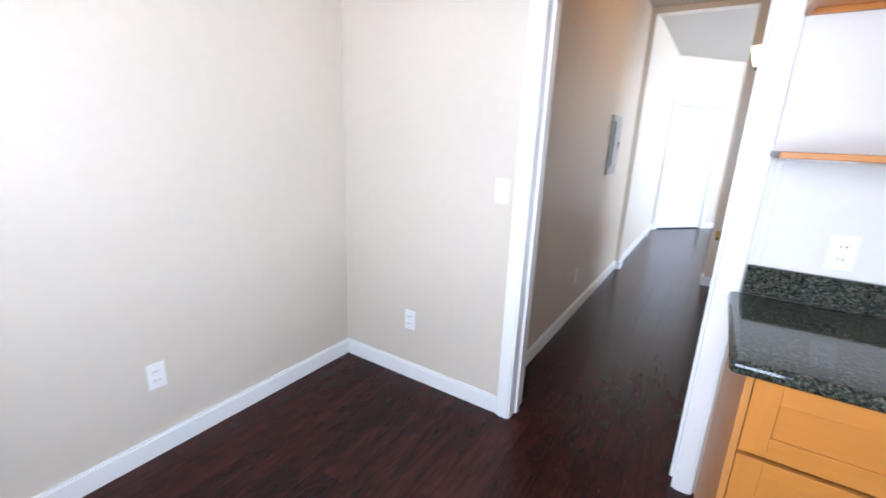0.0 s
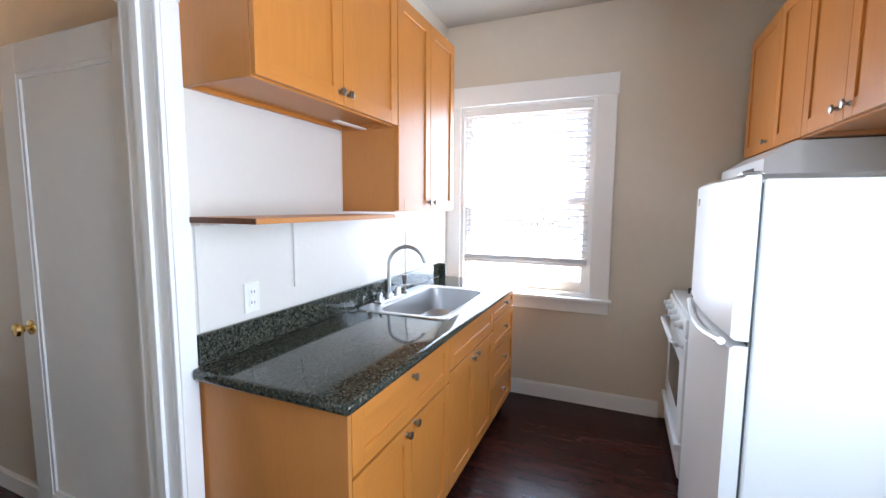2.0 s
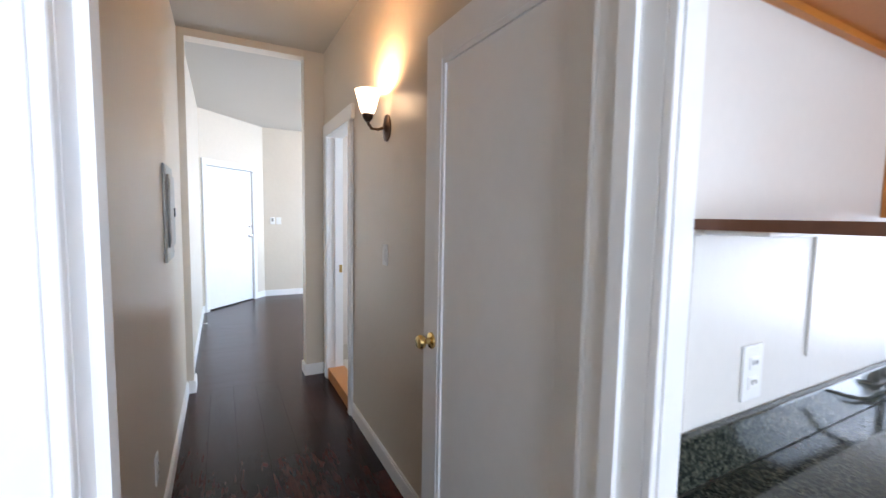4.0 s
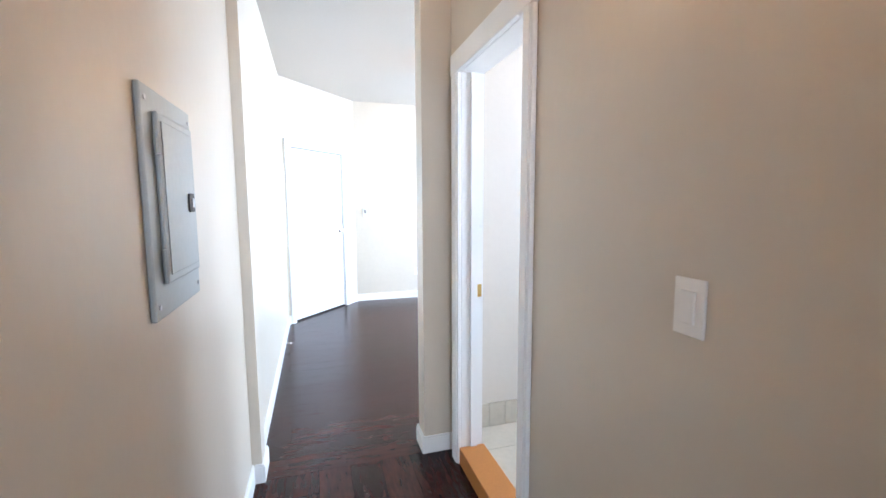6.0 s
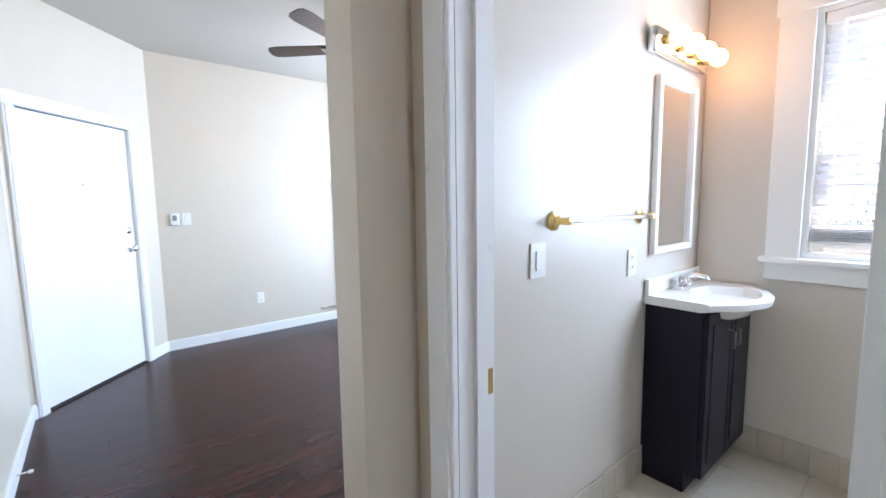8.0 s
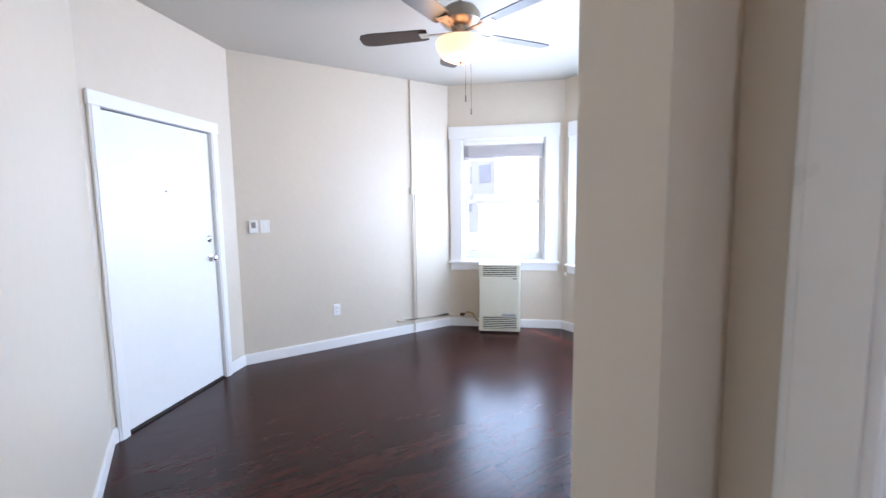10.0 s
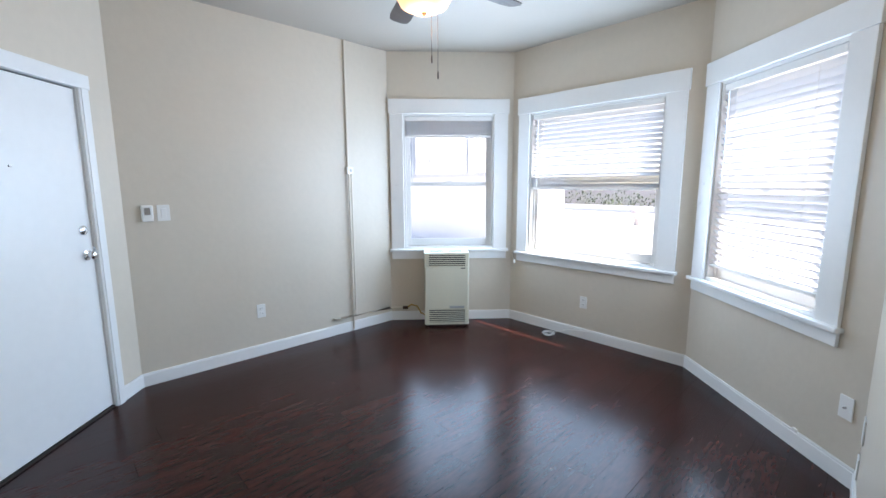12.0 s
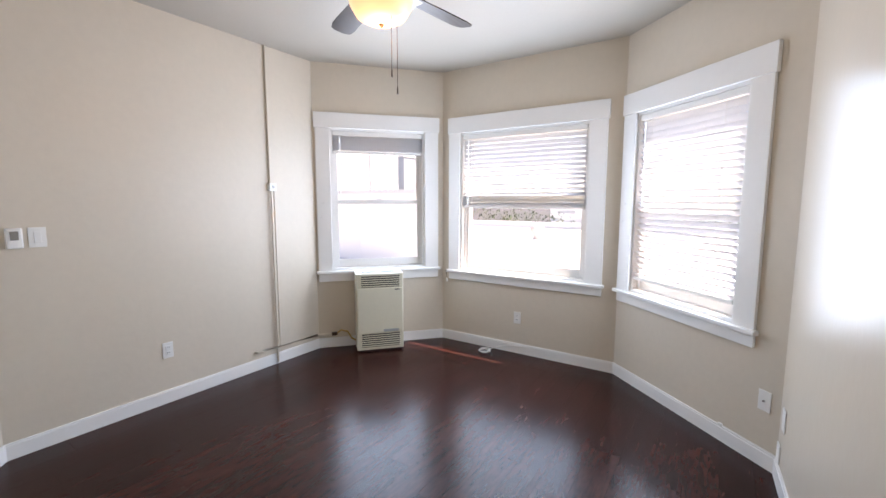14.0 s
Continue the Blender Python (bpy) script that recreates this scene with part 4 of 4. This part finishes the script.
def front(x):
    u = (x - VX0) / (VX1 - VX0)
    return VY0 - 0.005 - 0.14 * math.sin(math.pi * min(1, max(0, u))) ** 0.8
bm = bmesh.new()
n = 18
xs = [VX0 - 0.02 + (VX1 + 0.008 - VX0 + 0.02) * k / n for k in range(n + 1)]
rows_t = []
for lev, z in enumerate((0.9185, 0.925, 0.952, 0.957)):
    inset = (0.03, 0.004, 0.0, 0.006)[lev]
    rows_t.append([bm.verts.new((x, front(x) + inset, z)) for x in xs] + [bm.verts.new((x, VY1 - 0.001, z)) for x in xs[::-1]])
for lo, hi in zip(rows_t, rows_t[1:]):
    for k in range(len(lo)):
        bm.faces.new((lo[k], lo[(k + 1) % len(lo)], hi[(k + 1) % len(lo)], hi[k]))
bm.faces.new(rows_t[0][::-1])
# basin: an oval sunk into the top
cx, cy, ra, rb = (VX0 + VX1) / 2, 3.03, 0.205, 0.135
outer = rows_t[-1]
m_ = len(outer)
rim_pts = []
for v in outer:
    a = math.atan2((v.co.y - cy) / rb, (v.co.x - cx) / ra)
    rim_pts.append(a)
prev = outer
for sc_, dz in ((1.0, 0.0), (0.95, -0.02), (0.75, -0.085), (0.4, -0.11), (0.1, -0.113)):
    ring = [bm.verts.new((cx + ra * sc_ * math.cos(a), cy + rb * sc_ * math.sin(a), 0.957 + dz)) for a in rim_pts]
    for k in range(m_):
        bm.faces.new((prev[k], prev[(k + 1) % m_], ring[(k + 1) % m_], ring[k]))
    prev = ring
bm.faces.new(prev)
part("top", bm, MARBLE, top, smooth=True)
part("backsplash", boxed(VX0 - 0.02, VX1, VY1 - 0.02, VY1 - 0.001, 0.9575, 1.03, 0.004), MARBLE, top)
bf = thing("bathroom_faucet", "chrome two-handle bathroom faucet on the basin top", "faucet")
part("base", boxed(cx - 0.085, cx + 0.085, 3.178, 3.226, 0.9575, 0.975, 0.006), CHROME, bf)
part("spout", tube(bmesh.new(), [(cx, 3.2, 0.975), (cx, 3.195, 1.01), (cx, 3.16, 1.028), (cx, 3.11, 1.02), (cx, 3.10, 1.005)], 0.012), CHROME, bf, smooth=True)
for dx in (-0.065, 0.065):
    part("handle", lathe(bmesh.new(), [(0.0001, 0), (0.016, 0), (0.014, 0.02), (0.026, 0.03), (0.026, 0.042), (0.0001, 0.048)], pose(cx + dx, 3.2, 0.975), 12), CHROME, bf, smooth=True)
mi = thing("wall_mirror", "tall white-framed mirror above the basin", "mirror", MBN)
q0, q1, r0, r1 = 1.38 - 0.2, 1.80 - 0.2, 1.14, 1.93
part("glass", boxed(q0 + 0.03, q1 - 0.03, -0.012, -0.002, r0 + 0.03, r1 - 0.03), MIRROR, mi)
bm = bmesh.new()
box(bm, q0, q0 + 0.0298, -0.028, -0.001, r0, r1, 0.004), box(bm, q1 - 0.0298, q1, -0.028, -0.001, r0, r1, 0.004)
box(bm, q0 + 0.03, q1 - 0.03, -0.028, -0.001, r0, r0 + 0.0298, 0.004), box(bm, q0 + 0.03, q1 - 0.03, -0.028, -0.001, r1 - 0.0298, r1, 0.004)
part("frame", bm, WHITE, mi)
vl = thing("vanity_light", "chrome vanity light bar with four lit globe bulbs", "wall lamp", MBN)
part("bar", boxed(1.28 - 0.2, 1.87 - 0.2, -0.045, -0.001, 2.0, 2.105, 0.02), CHROME, vl, smooth=True)
for k in range(4):
    s = 1.36 - 0.2 + 0.145 * k
    part("socket", cyl(bmesh.new(), (s, -0.07, 2.052), (s, -0.045, 2.052), 0.022), BRASS, vl)
    bm = bmesh.new()
    bmesh.ops.create_uvsphere(bm, u_segments=16, v_segments=10, radius=0.04, matrix=pose(s, -0.105, 2.052))
    part("bulb", bm, BULB, vl, "glowing warm globe bulb", smooth=True)
tb = thing("towel_bar", "polished brass towel bar on the bathroom wall", "towel bar", MBN)
t0, t1 = 0.66 - 0.2, 1.27 - 0.2
for s in (t0, t1):
    part("post", lathe(bmesh.new(), [(0.0001, 0), (0.034, 0), (0.033, 0.007), (0.018, 0.014), (0.011, 0.03), (0.014, 0.055), (0.012, 0.07), (0.0001, 0.072)], Matrix.Translation((s, -0.0005, 1.318)) @ pose(0, 0, 0, 90), 18), BRASS, tb, smooth=True)
part("rod", cyl(bmesh.new(), (t0, -0.06, 1.318), (t1, -0.06, 1.318), 0.008), CHROME, tb, smooth=True)
plate(MBN, 0.575 - 0.2, 1.19, "switch", 0.08)
plate(MBN, 1.22 - 0.2, 1.12)
# tile base
for nm, a, b, s0 in (("tile_base", (0.2, 3.2575), (BX, 3.2575), 0.0), ("tile_base", (BX - 0.0005, 3.255), (BX - 0.0005, 1.2), 0.014)):
    t = tagged(thing(nm, "beige ceramic tile base along the bathroom wall", "tile base", along(a, b, BF)), kind="structure")
    L_, s = dist(a, b), s0
    mesh_ob = None
    while s < L_ - 0.02:
        if mesh_ob is None:
            mesh_ob = part("tile", boxed(0.001, 0.1005, -0.011, -0.0015, 0.0, 0.142, 0.002), TILE, t)
            ob = mesh_ob
        else:
            ob = new("tile", mesh_ob.data)
            ob.parent = t
        ob.matrix_basis = Matrix.Translation((s, 0, 0))
        s += 0.102

# ---- living room things ----
ML = along(C1, C2)
X1 = -C1[0]
plate(ML, 0.145 + X1, 1.265, "switch", 0.08)
dm = thing("doorbell_chime", "small white and grey intercom box beside the light switch", "intercom", ML @ Matrix.Translation((0.045 + X1, 0, 1.265)))
part("case", boxed(-0.036, 0.036, -0.026, -0.0005, -0.058, 0.058, 0.008), PLASTIC, dm)
part("speaker_face", boxed(-0.018, 0.018, -0.0285, -0.0262, -0.01, 0.04, 0.002), NICKEL, dm, "grey speaker face")
plate(ML, 0.785 + X1, 0.392)
# surface conduits
cd = thing("wall_conduit", "painted surface conduit with a junction box running up the wall", "conduit", ML)
PX = 1.692 + X1
part("upper_conduit", cyl(bmesh.new(), (PX - 0.012, -0.011, 1.63), (PX - 0.012, -0.011, LH - 0.001), 0.009, seg=10), PAINT, cd, smooth=True)
part("junction_box", boxed(PX - 0.035, PX + 0.03, -0.04, -0.001, 1.565, 1.632, 0.004), PLASTIC, cd)
part("face_plate", boxed(PX - 0.012, PX + 0.012, -0.043, -0.0402, 1.585, 1.612, 0.001), NICKEL, cd)
part("lower_conduit", cyl(bmesh.new(), (PX - 0.012, -0.024, 0.02), (PX - 0.012, -0.024, 1.565), 0.008, seg=10), PAINT, cd, smooth=True)
part("lower_conduit", cyl(bmesh.new(), (PX + 0.016, -0.024, 0.16), (PX + 0.016, -0.024, 1.565), 0.008, seg=10), PAINT, cd, smooth=True)
# gas heater under the bay window
MB1 = along(C2, C3)
gp = thing("gas_pipe", "painted gas pipe along the baseboard to the wall heater", "pipe")
def on(m, s, y, z):
    return m @ Vector((s, y, z))
part("pipe", tube(bmesh.new(), [on(ML, 1.47 + X1, -0.002, 0.165), on(ML, 1.475 + X1, -0.03, 0.165), on(ML, 1.52 + X1, -0.035, 0.165), on(ML, 2.12 + X1, -0.035, 0.15), on(MB1, 0.03, -0.05, 0.15), on(MB1, 0.13, -0.05, 0.15)], 0.011), PAINT, gp, smooth=True)
part("valve", boxed(-0.025, 0.03, -0.016, 0.016, -0.016, 0.016, 0.005, m=Matrix.Translation(on(MB1, 0.15, -0.05, 0.15)) @ along(C2, C3).to_quaternion().to_matrix().to_4x4()), BRONZE, gp)
part("hose", tube(bmesh.new(), [on(MB1, 0.17, -0.05, 0.15), on(MB1, 0.22, -0.06, 0.185), on(MB1, 0.28, -0.075, 0.17), on(MB1, 0.32, -0.08, 0.10), on(MB1, 0.37, -0.085, 0.07)], 0.009), YELLOW, gp, "yellow flexible gas hose", smooth=True)
gh = thing("gas_heater", "cream enamel direct-vent gas wall heater with slotted grilles", "heater", MB1)
h0, h1, yf, yb, zb, zt = 0.36, 0.82, -0.275, -0.03, 0.0, 0.78
bm = bmesh.new()
box(bm, h0, h1, yf + 0.012, yb, zb + 0.02, zt, 0.008)
part("cabinet", bm, CREAM, gh)
part("foot", boxed(h0 + 0.02, h1 - 0.02, yf + 0.03, yb - 0.02, 0.0, 0.0195), GAP, gh)
part("front_panel", boxed(h0 + 0.012, h1 - 0.012, yf, yf + 0.0118, 0.19, 0.635, 0.004), CREAM, gh)
for z0_, z1_ in ((0.05, 0.18), (0.645, 0.755)):
    g = part("grille", boxed(h0 + 0.05, h1 - 0.04, yf + 0.008, yf + 0.0118, z0_, z1_), GAP, gh, "dark slotted air grille")
    k = z0_ + 0.008
    while k < z1_ - 0.005:
        part("slat", boxed(h0 + 0.05, h1 - 0.04, yf + 0.001, yf + 0.0078, k, k + 0.0085), CREAM, g)
        k += 0.021
for s in (h0 + 0.06, h0 + 0.25):
    part("top_vent", boxed(s, s + 0.14, yf + 0.06, yf + 0.17, zt + 0.0002, zt + 0.003), RUBBER, gh)
part("badge", boxed(h1 - 0.085, h1 - 0.04, yf - 0.0025, yf - 0.0003, 0.615, 0.625), RUBBER, gh)
part("rating_label", boxed(h0 + 0.26, h1 - 0.05, yf - 0.0015, yf - 0.0003, 0.20, 0.225), PANELG, gh)
# more plates, cable
MB2, MB3 = along(C3, C4), along(C4, C5)
plate(MB2, 0.87, 0.352)
cx_ = plate(MB3, 1.315, 0.376, "blank")
part("coax_jack", cyl(bmesh.new(), (0, -0.018, 0), (0, -0.0072, 0), 0.0055, seg=10), NICKEL, cx_, "threaded metal coax jack", smooth=True)
bc = thing("baseboard_cable", "thin white cable tacked along the top of the baseboard", "cable", MB3)
part("cable", tube(bmesh.new(), [(1.05, -0.006, 0.1005), (1.2, -0.006, 0.1005), (1.35, -0.007, 0.1005), (1.5, -0.006, 0.1005)], 0.0032, 6), WIREW, bc, smooth=True)
part("clip", boxed(1.045, 1.075, -0.016, -0.002, 0.0975, 0.112, 0.003), PLASTIC, bc)
plate(along(C5, (LR_R, SY)), 0.12, 0.36, "blank")
plate(along(C5, (LR_R, SY)), 0.05, 0.14, "blank")
cb = thing("coiled_cable", "thin white coaxial cable coiled on the floor by the baseboard", "cable")
pts = [on(MB2, 0.95, -0.018, 0.075), on(MB2, 0.85, -0.02, 0.07), on(MB2, 0.72, -0.03, 0.05)]
c = on(MB2, 0.60, -0.16, 0.008)
for k in range(40):
    a = 0.55 * k
    pts.append(Vector((c.x + (0.055 + 0.012 * math.sin(k)) * math.cos(a), c.y + (0.05 + 0.01 * math.cos(2.1 * k)) * math.sin(a), 0.008 + 0.0006 * k)))
part("cable", tube(bmesh.new(), pts, 0.0035, 6), WIREW, cb, smooth=True)
cl = thing("blind_cord_cleat", "small white cord weight hanging by the window sill", "cord weight", MB2)
part("weight", lathe(bmesh.new(), [(0.0001, 0), (0.011, 0), (0.009, 0.03), (0.003, 0.04), (0.0001, 0.04)], pose(0.075, -0.035, 0.635), 12), PLASTIC, cl, smooth=True)
part("cord", cyl(bmesh.new(), (0.075, -0.035, 0.67), (0.075, -0.056, 0.765), 0.0018, seg=6), GAP, cl)
def door_stop(m, s, z):
    t = thing("door_stop", "small white rubber-tipped door stop on the baseboard", "door stop", m @ Matrix.Translation((s, -0.014, z)))
    part("stem", cyl(bmesh.new(), (0, 0, 0), (0, -0.045, 0), 0.006, seg=10), CHROME, t, smooth=True)
    part("tip", cyl(bmesh.new(), (0, -0.045, 0), (0, -0.062, 0), 0.010, 0.008, seg=12), PLASTIC, t, smooth=True)
door_stop(along((-0.965, SY), C0), 5.29 - SY, 0.055)
# ceiling fan
fan = thing("ceiling_fan", "pewter ceiling fan with dark blades and a lit amber glass bowl", "ceiling fan", Matrix.Translation((1.03, 5.24, 0)))
part("canopy", lathe(bmesh.new(), [(0.0001, LH - 0.0005), (0.07, LH - 0.0005), (0.065, LH - 0.03), (0.03, LH - 0.06), (0.013, LH - 0.065), (0.013, LH - 0.12), (0.0001, LH - 0.12)]), PEWTER, fan, smooth=True)
part("motor", lathe(bmesh.new(), [(0.0001, 2.665), (0.06, 2.665), (0.10, 2.645), (0.125, 2.61), (0.125, 2.565), (0.10, 2.54), (0.06, 2.53), (0.05, 2.49), (0.075, 2.478), (0.08, 2.455), (0.0001, 2.455)], seg=32), PEWTER, fan, smooth=True)
part("bowl", lathe(bmesh.new(), [(0.150, 2.452), (0.156, 2.446), (0.151, 2.41), (0.12, 2.358), (0.066, 2.332), (0.0001, 2.326)], seg=32), BOWL, fan, "glowing amber glass bowl", smooth=True)
part("finial", lathe(bmesh.new(), [(0.0001, 2.335), (0.016, 2.333), (0.012, 2.322), (0.006, 2.312), (0.0001, 2.308)]), BRONZE, fan, smooth=True)
for k in range(5):
    a = 72 * k + FAN_TURN
    m_k = pose(0, 0, 2.505, 0, 0, a)
    bm = bmesh.new()
    box(bm, 0.045, 0.24, -0.014, 0.014, -0.006, 0.003, 0.002, m=m_k)
    box(bm, 0.20, 0.26, -0.045, 0.045, -0.004, 0.001, 0.002, m=m_k)
    part("blade_arm", bm, PEWTER, fan)
    bm = bmesh.new()
    prof = [(0.21, -0.05), (0.24, -0.058), (0.58, -0.068), (0.64, -0.058), (0.66, -0.03), (0.66, 0.03), (0.64, 0.058), (0.58, 0.068), (0.24, 0.058), (0.21, 0.05)]
    lo = [bm.verts.new((x, y, 0)) for x, y in prof]
    hi = [bm.verts.new((x, y, 0.006)) for x, y in prof]
    bm.faces.new(lo[::-1]), bm.faces.new(hi)
    for i in range(len(prof)):
        bm.faces.new((lo[i], lo[(i + 1) % len(prof)], hi[(i + 1) % len(prof)], hi[i]))
    bmesh.ops.transform(bm, matrix=m_k @ pose(0, 0, 0.002, 11), verts=bm.verts[:])
    part("blade", bm, FANBLADE, fan)
for dx, z in ((0.02, 2.03), (-0.022, 2.10)):
    bm = cyl(bmesh.new(), (dx, -0.08, z), (dx, -0.08, 2.46), 0.0014, seg=5)
    cyl(bm, (dx, -0.08, z - 0.035), (dx, -0.08, z), 0.004, 0.003, seg=8)
    part("pull_chain", bm, BRONZE, fan)
fl_ = new("fan_light", bpy.data.lights.new("fan_light", "POINT"))
fl_.data.energy, fl_.data.color, fl_.data.shadow_soft_size = 2.6, (1.0, 0.7, 0.4), 0.1
fl_.matrix_world = Matrix.Translation((1.03, 5.24, 2.27))

# ---- outside ----
tagged(part("ground", boxed(-900, 900, -900, 900, -9.3, -9.0), ASPHALT), "grey street level far below the windows", "ground", kind="structure")
tagged(part("rooftop", boxed(3.6, 26, -16, 24, -0.6, -0.25), ROOFW), "flat neighbouring roof with bright white coating", "roof", kind="structure")
tagged(part("rooftop_south", boxed(-8, 3.55, -16, -3.4, -0.6, -0.25), ROOFW), "flat neighbouring roof with bright white coating", "roof", kind="structure")
tagged(part("rooftop_far", boxed(34, 51.5, -16, 38, -9, -1.2), ROOFW), "pale flat roofs of the next block", "roof", kind="structure")
def building(x0, x1, y0, y1, z1, material, label, floors, cols):
    t = thing("apartment_building", label, "building")
    part("wall", boxed(x0, x1, y0, y1, -9, z1), material, t)
    part("roof", boxed(x0 - 0.3, x1 + 0.3, y0 - 0.3, y1 + 0.3, z1, z1 + 0.5), STUCCO, t)
    h_ = (z1 - 0.5) / floors
    for side, length, turn in (("west", y1 - y0, 0), ("south", x1 - x0, 90)):
        w_, first = length / cols, None
        for i in range(cols):
            for j in range(floors):
                if first is None:
                    first = part("window", boxed(-0.08, 0.05, -w_ * 0.28, w_ * 0.28, -h_ * 0.3, h_ * 0.3), GLASSB, t)
                    ob = first
                else:
                    ob = new("window", first.data)
                    ob.parent = t
                step = (i + 0.5) * w_
                x, y = (x0, y0 + step) if side == "west" else (x0 + step, y0)
                ob.matrix_basis = pose(x, y, (j + 0.5) * h_, 0, 0, turn)
    return t
building(30, 38, 40, 58, 14, STUCCO, "pale stucco apartment building beyond the roofs", 4, 5)
building(66, 75, 65.8, 82, 24, STUCCO, "tall white apartment tower with rows of windows", 9, 5)
building(102, 110, 85.6, 95, 15, GLASSB, "distant blue-grey glass office tower", 8, 4)
building(52, 70, -6, 22, 0.9, STUCCO, "low pale building across the street", 2, 7)
building(60, 75, -50, -14, 3, STUCCO, "low pale building across the street", 2, 8)
ph = thing("roof_shed", "pale stucco rooftop shed with a door and pipe", "shed")
part("wall", boxed(8.6, 11.5, 10.6, 15, -0.25, 1.7), STUCCO, ph)
part("roof", boxed(8.5, 11.6, 10.5, 15.1, 1.7, 1.8), ROOFW, ph)
part("pipe", tube(bmesh.new(), [(9.6, 10.5, -0.2), (9.6, 10.45, 1.3), (9.9, 10.4, 1.0), (10.8, 10.4, 0.8), (10.9, 10.4, -0.2)], 0.014), PANELG, ph)
tv = thing("roof_vent", "round weathered turbine vent on the white roof", "roof vent", Matrix.Translation((17.91, 10.82, -0.25)))
part("stack", cyl(bmesh.new(), (0, 0, 0), (0, 0, 0.25), 0.18), TERRA, tv)
part("turbine", lathe(bmesh.new(), [(0.18, 0.25), (0.3, 0.38), (0.33, 0.5), (0.28, 0.64), (0.12, 0.74), (0.0001, 0.75)]), TERRA, tv, smooth=True)
pr = tagged(part("roof_parapet", boxed(26.0, 26.3, -16, 24, -0.6, 0.15), ROOFW), "low white parapet at the far roof edge", "parapet", kind="structure")
def tree(x, y, z, h):
    t = thing("tree", "leafy green street tree beyond the roof", "tree", Matrix.Translation((x, y, z)), "street trees")
    bm = cyl(bmesh.new(), (0, 0, 0), (0.1, 0, h * 0.6), 0.2, 0.1, 8)
    for k in range(6):
        a = k * 1.1
        cyl(bm, (0.05, 0, h * (0.35 + 0.04 * k)), (1.2 * math.cos(a), 1.2 * math.sin(a), h * (0.6 + 0.05 * k)), 0.07, 0.02, 6)
    part("trunk", bm, BARK, t)
    rnd = random.Random(int(x * 10))
    verts, faces = [], []
    for k in range(2600):
        d = Vector((rnd.gauss(0, 1), rnd.gauss(0, 1), rnd.gauss(0, 0.8))).normalized() * rnd.random() ** 0.4
        c = Vector((d.x * h * 0.33, d.y * h * 0.33, h * 0.75 + d.z * h * 0.3))
        c += Vector((math.sin(3 * c.z), math.cos(2.3 * c.x), math.sin(2 * c.y))) * 0.35
        q = Euler((rnd.random() * 6, rnd.random() * 6, 0)).to_matrix()
        n0 = len(verts)
        for p in ((-0.11, 0, 0), (0, -0.06, 0), (0.11, 0, 0), (0, 0.06, 0)):
            verts.append(c + q @ Vector(p))
        faces.append((n0, n0 + 1, n0 + 2, n0 + 3))
    me = bpy.data.meshes.new("crown")
    me.from_pydata(verts, [], faces)
    me.materials.append(LEAF)
    ob = new("crown", me)
    ob.parent = t
tree(30, 3.5, -9, 10.5)
tree(31, -9, -9, 11.5)
tree(29, -3, -9, 10)
tree(30.5, 16, -9, 9.8)
tree(32, 20, -9, 9.9)

# ---- floors, piece by piece ----
def planks(name, x0, x1, y0, y1, keep, lengthwise="y", wide=0.127, long=1.2, label="", x_off=0.0):
    t = tagged(thing(name, label, "floor"), kind="structure")
    shared = {}
    i = 0
    pos = x0 if lengthwise == "y" else y0
    end = x1 if lengthwise == "y" else y1
    while pos < end - 0.004:
        w_ = min(wide, end - pos)
        a0, a1 = (y0, y1) if lengthwise == "y" else (x0, x1)
        s = a0 - (i * 0.437 % 1) * long
        while s < a1 - 0.004:
            lo, hi = max(s, a0), min(s + long, a1)
            if hi - lo > 0.004 and keep(pos + w_ / 2, (lo + hi) / 2):
                key = (round(w_, 3), round(hi - lo, 3))
                if key not in shared:
                    bm = bmesh.new()
                    box(bm, 0, key[1], 0, key[0], -0.012, 0)
                    for v in bm.verts:
                        if v.co.z > -0.001:
                            v.co.x += 0.0006 if v.co.x < key[1] / 2 else -0.0006
                            v.co.y += 0.0006 if v.co.y < key[0] / 2 else -0.0006
                    ob = part("plank", bm, FLOORW, t)
                    shared[key] = ob.data
                else:
                    ob = new("plank", shared[key])
                    ob.parent = t
                if lengthwise == "y":
                    ob.matrix_basis = pose(pos + w_, lo, 0, 0, 0, 90)
                else:
                    ob.matrix_basis = Matrix.Translation((lo, pos, 0))
            s += long
        pos += wide
        i += 1
    return t

tagged(part("subfloor", boxed(-2.15, 3.3, -2.46, 7.3, -0.3, -0.0125), JOINT), "dark underlay beneath the floor planks", "floor", kind="structure")
DARK = "dark espresso wood-look plank floor with a satin sheen"
planks("floor_kitchen", KX0, KX1, KY0, 0.0, lambda p, q: True, label=DARK, wide=0.16)
planks("floor_hall", HX0, HX1, 0.0, 3.25, lambda p, q: True, label=DARK, wide=0.16)
planks("floor_living", -0.965, 3.147, 3.25, 7.13, lambda p, q: True, lengthwise="x", label=DARK, wide=0.16)
bt = tagged(thing("floor_bath", "beige square ceramic tile floor with pale grout", "floor"), kind="structure")
part("grout_bed", boxed(HX1 + 0.12, BX, 1.2, 3.256, -0.012, BF - 0.002), GROUT, bt)
shared_tile = None
for i in range(6):
    for j in range(7):
        x, y = 0.2 + i * 0.305, 1.2 + j * 0.305
        if x > BX - 0.05:
            continue
        if shared_tile is None:
            shared_tile = part("tile", boxed(0.002, 0.303, 0.002, 0.303, BF - 0.01, BF, 0.0015), TILE, bt)
            ob = shared_tile
        else:
            ob = new("tile", shared_tile.data)
            ob.parent = bt
        ob.matrix_basis = Matrix.Translation((x, y, 0))
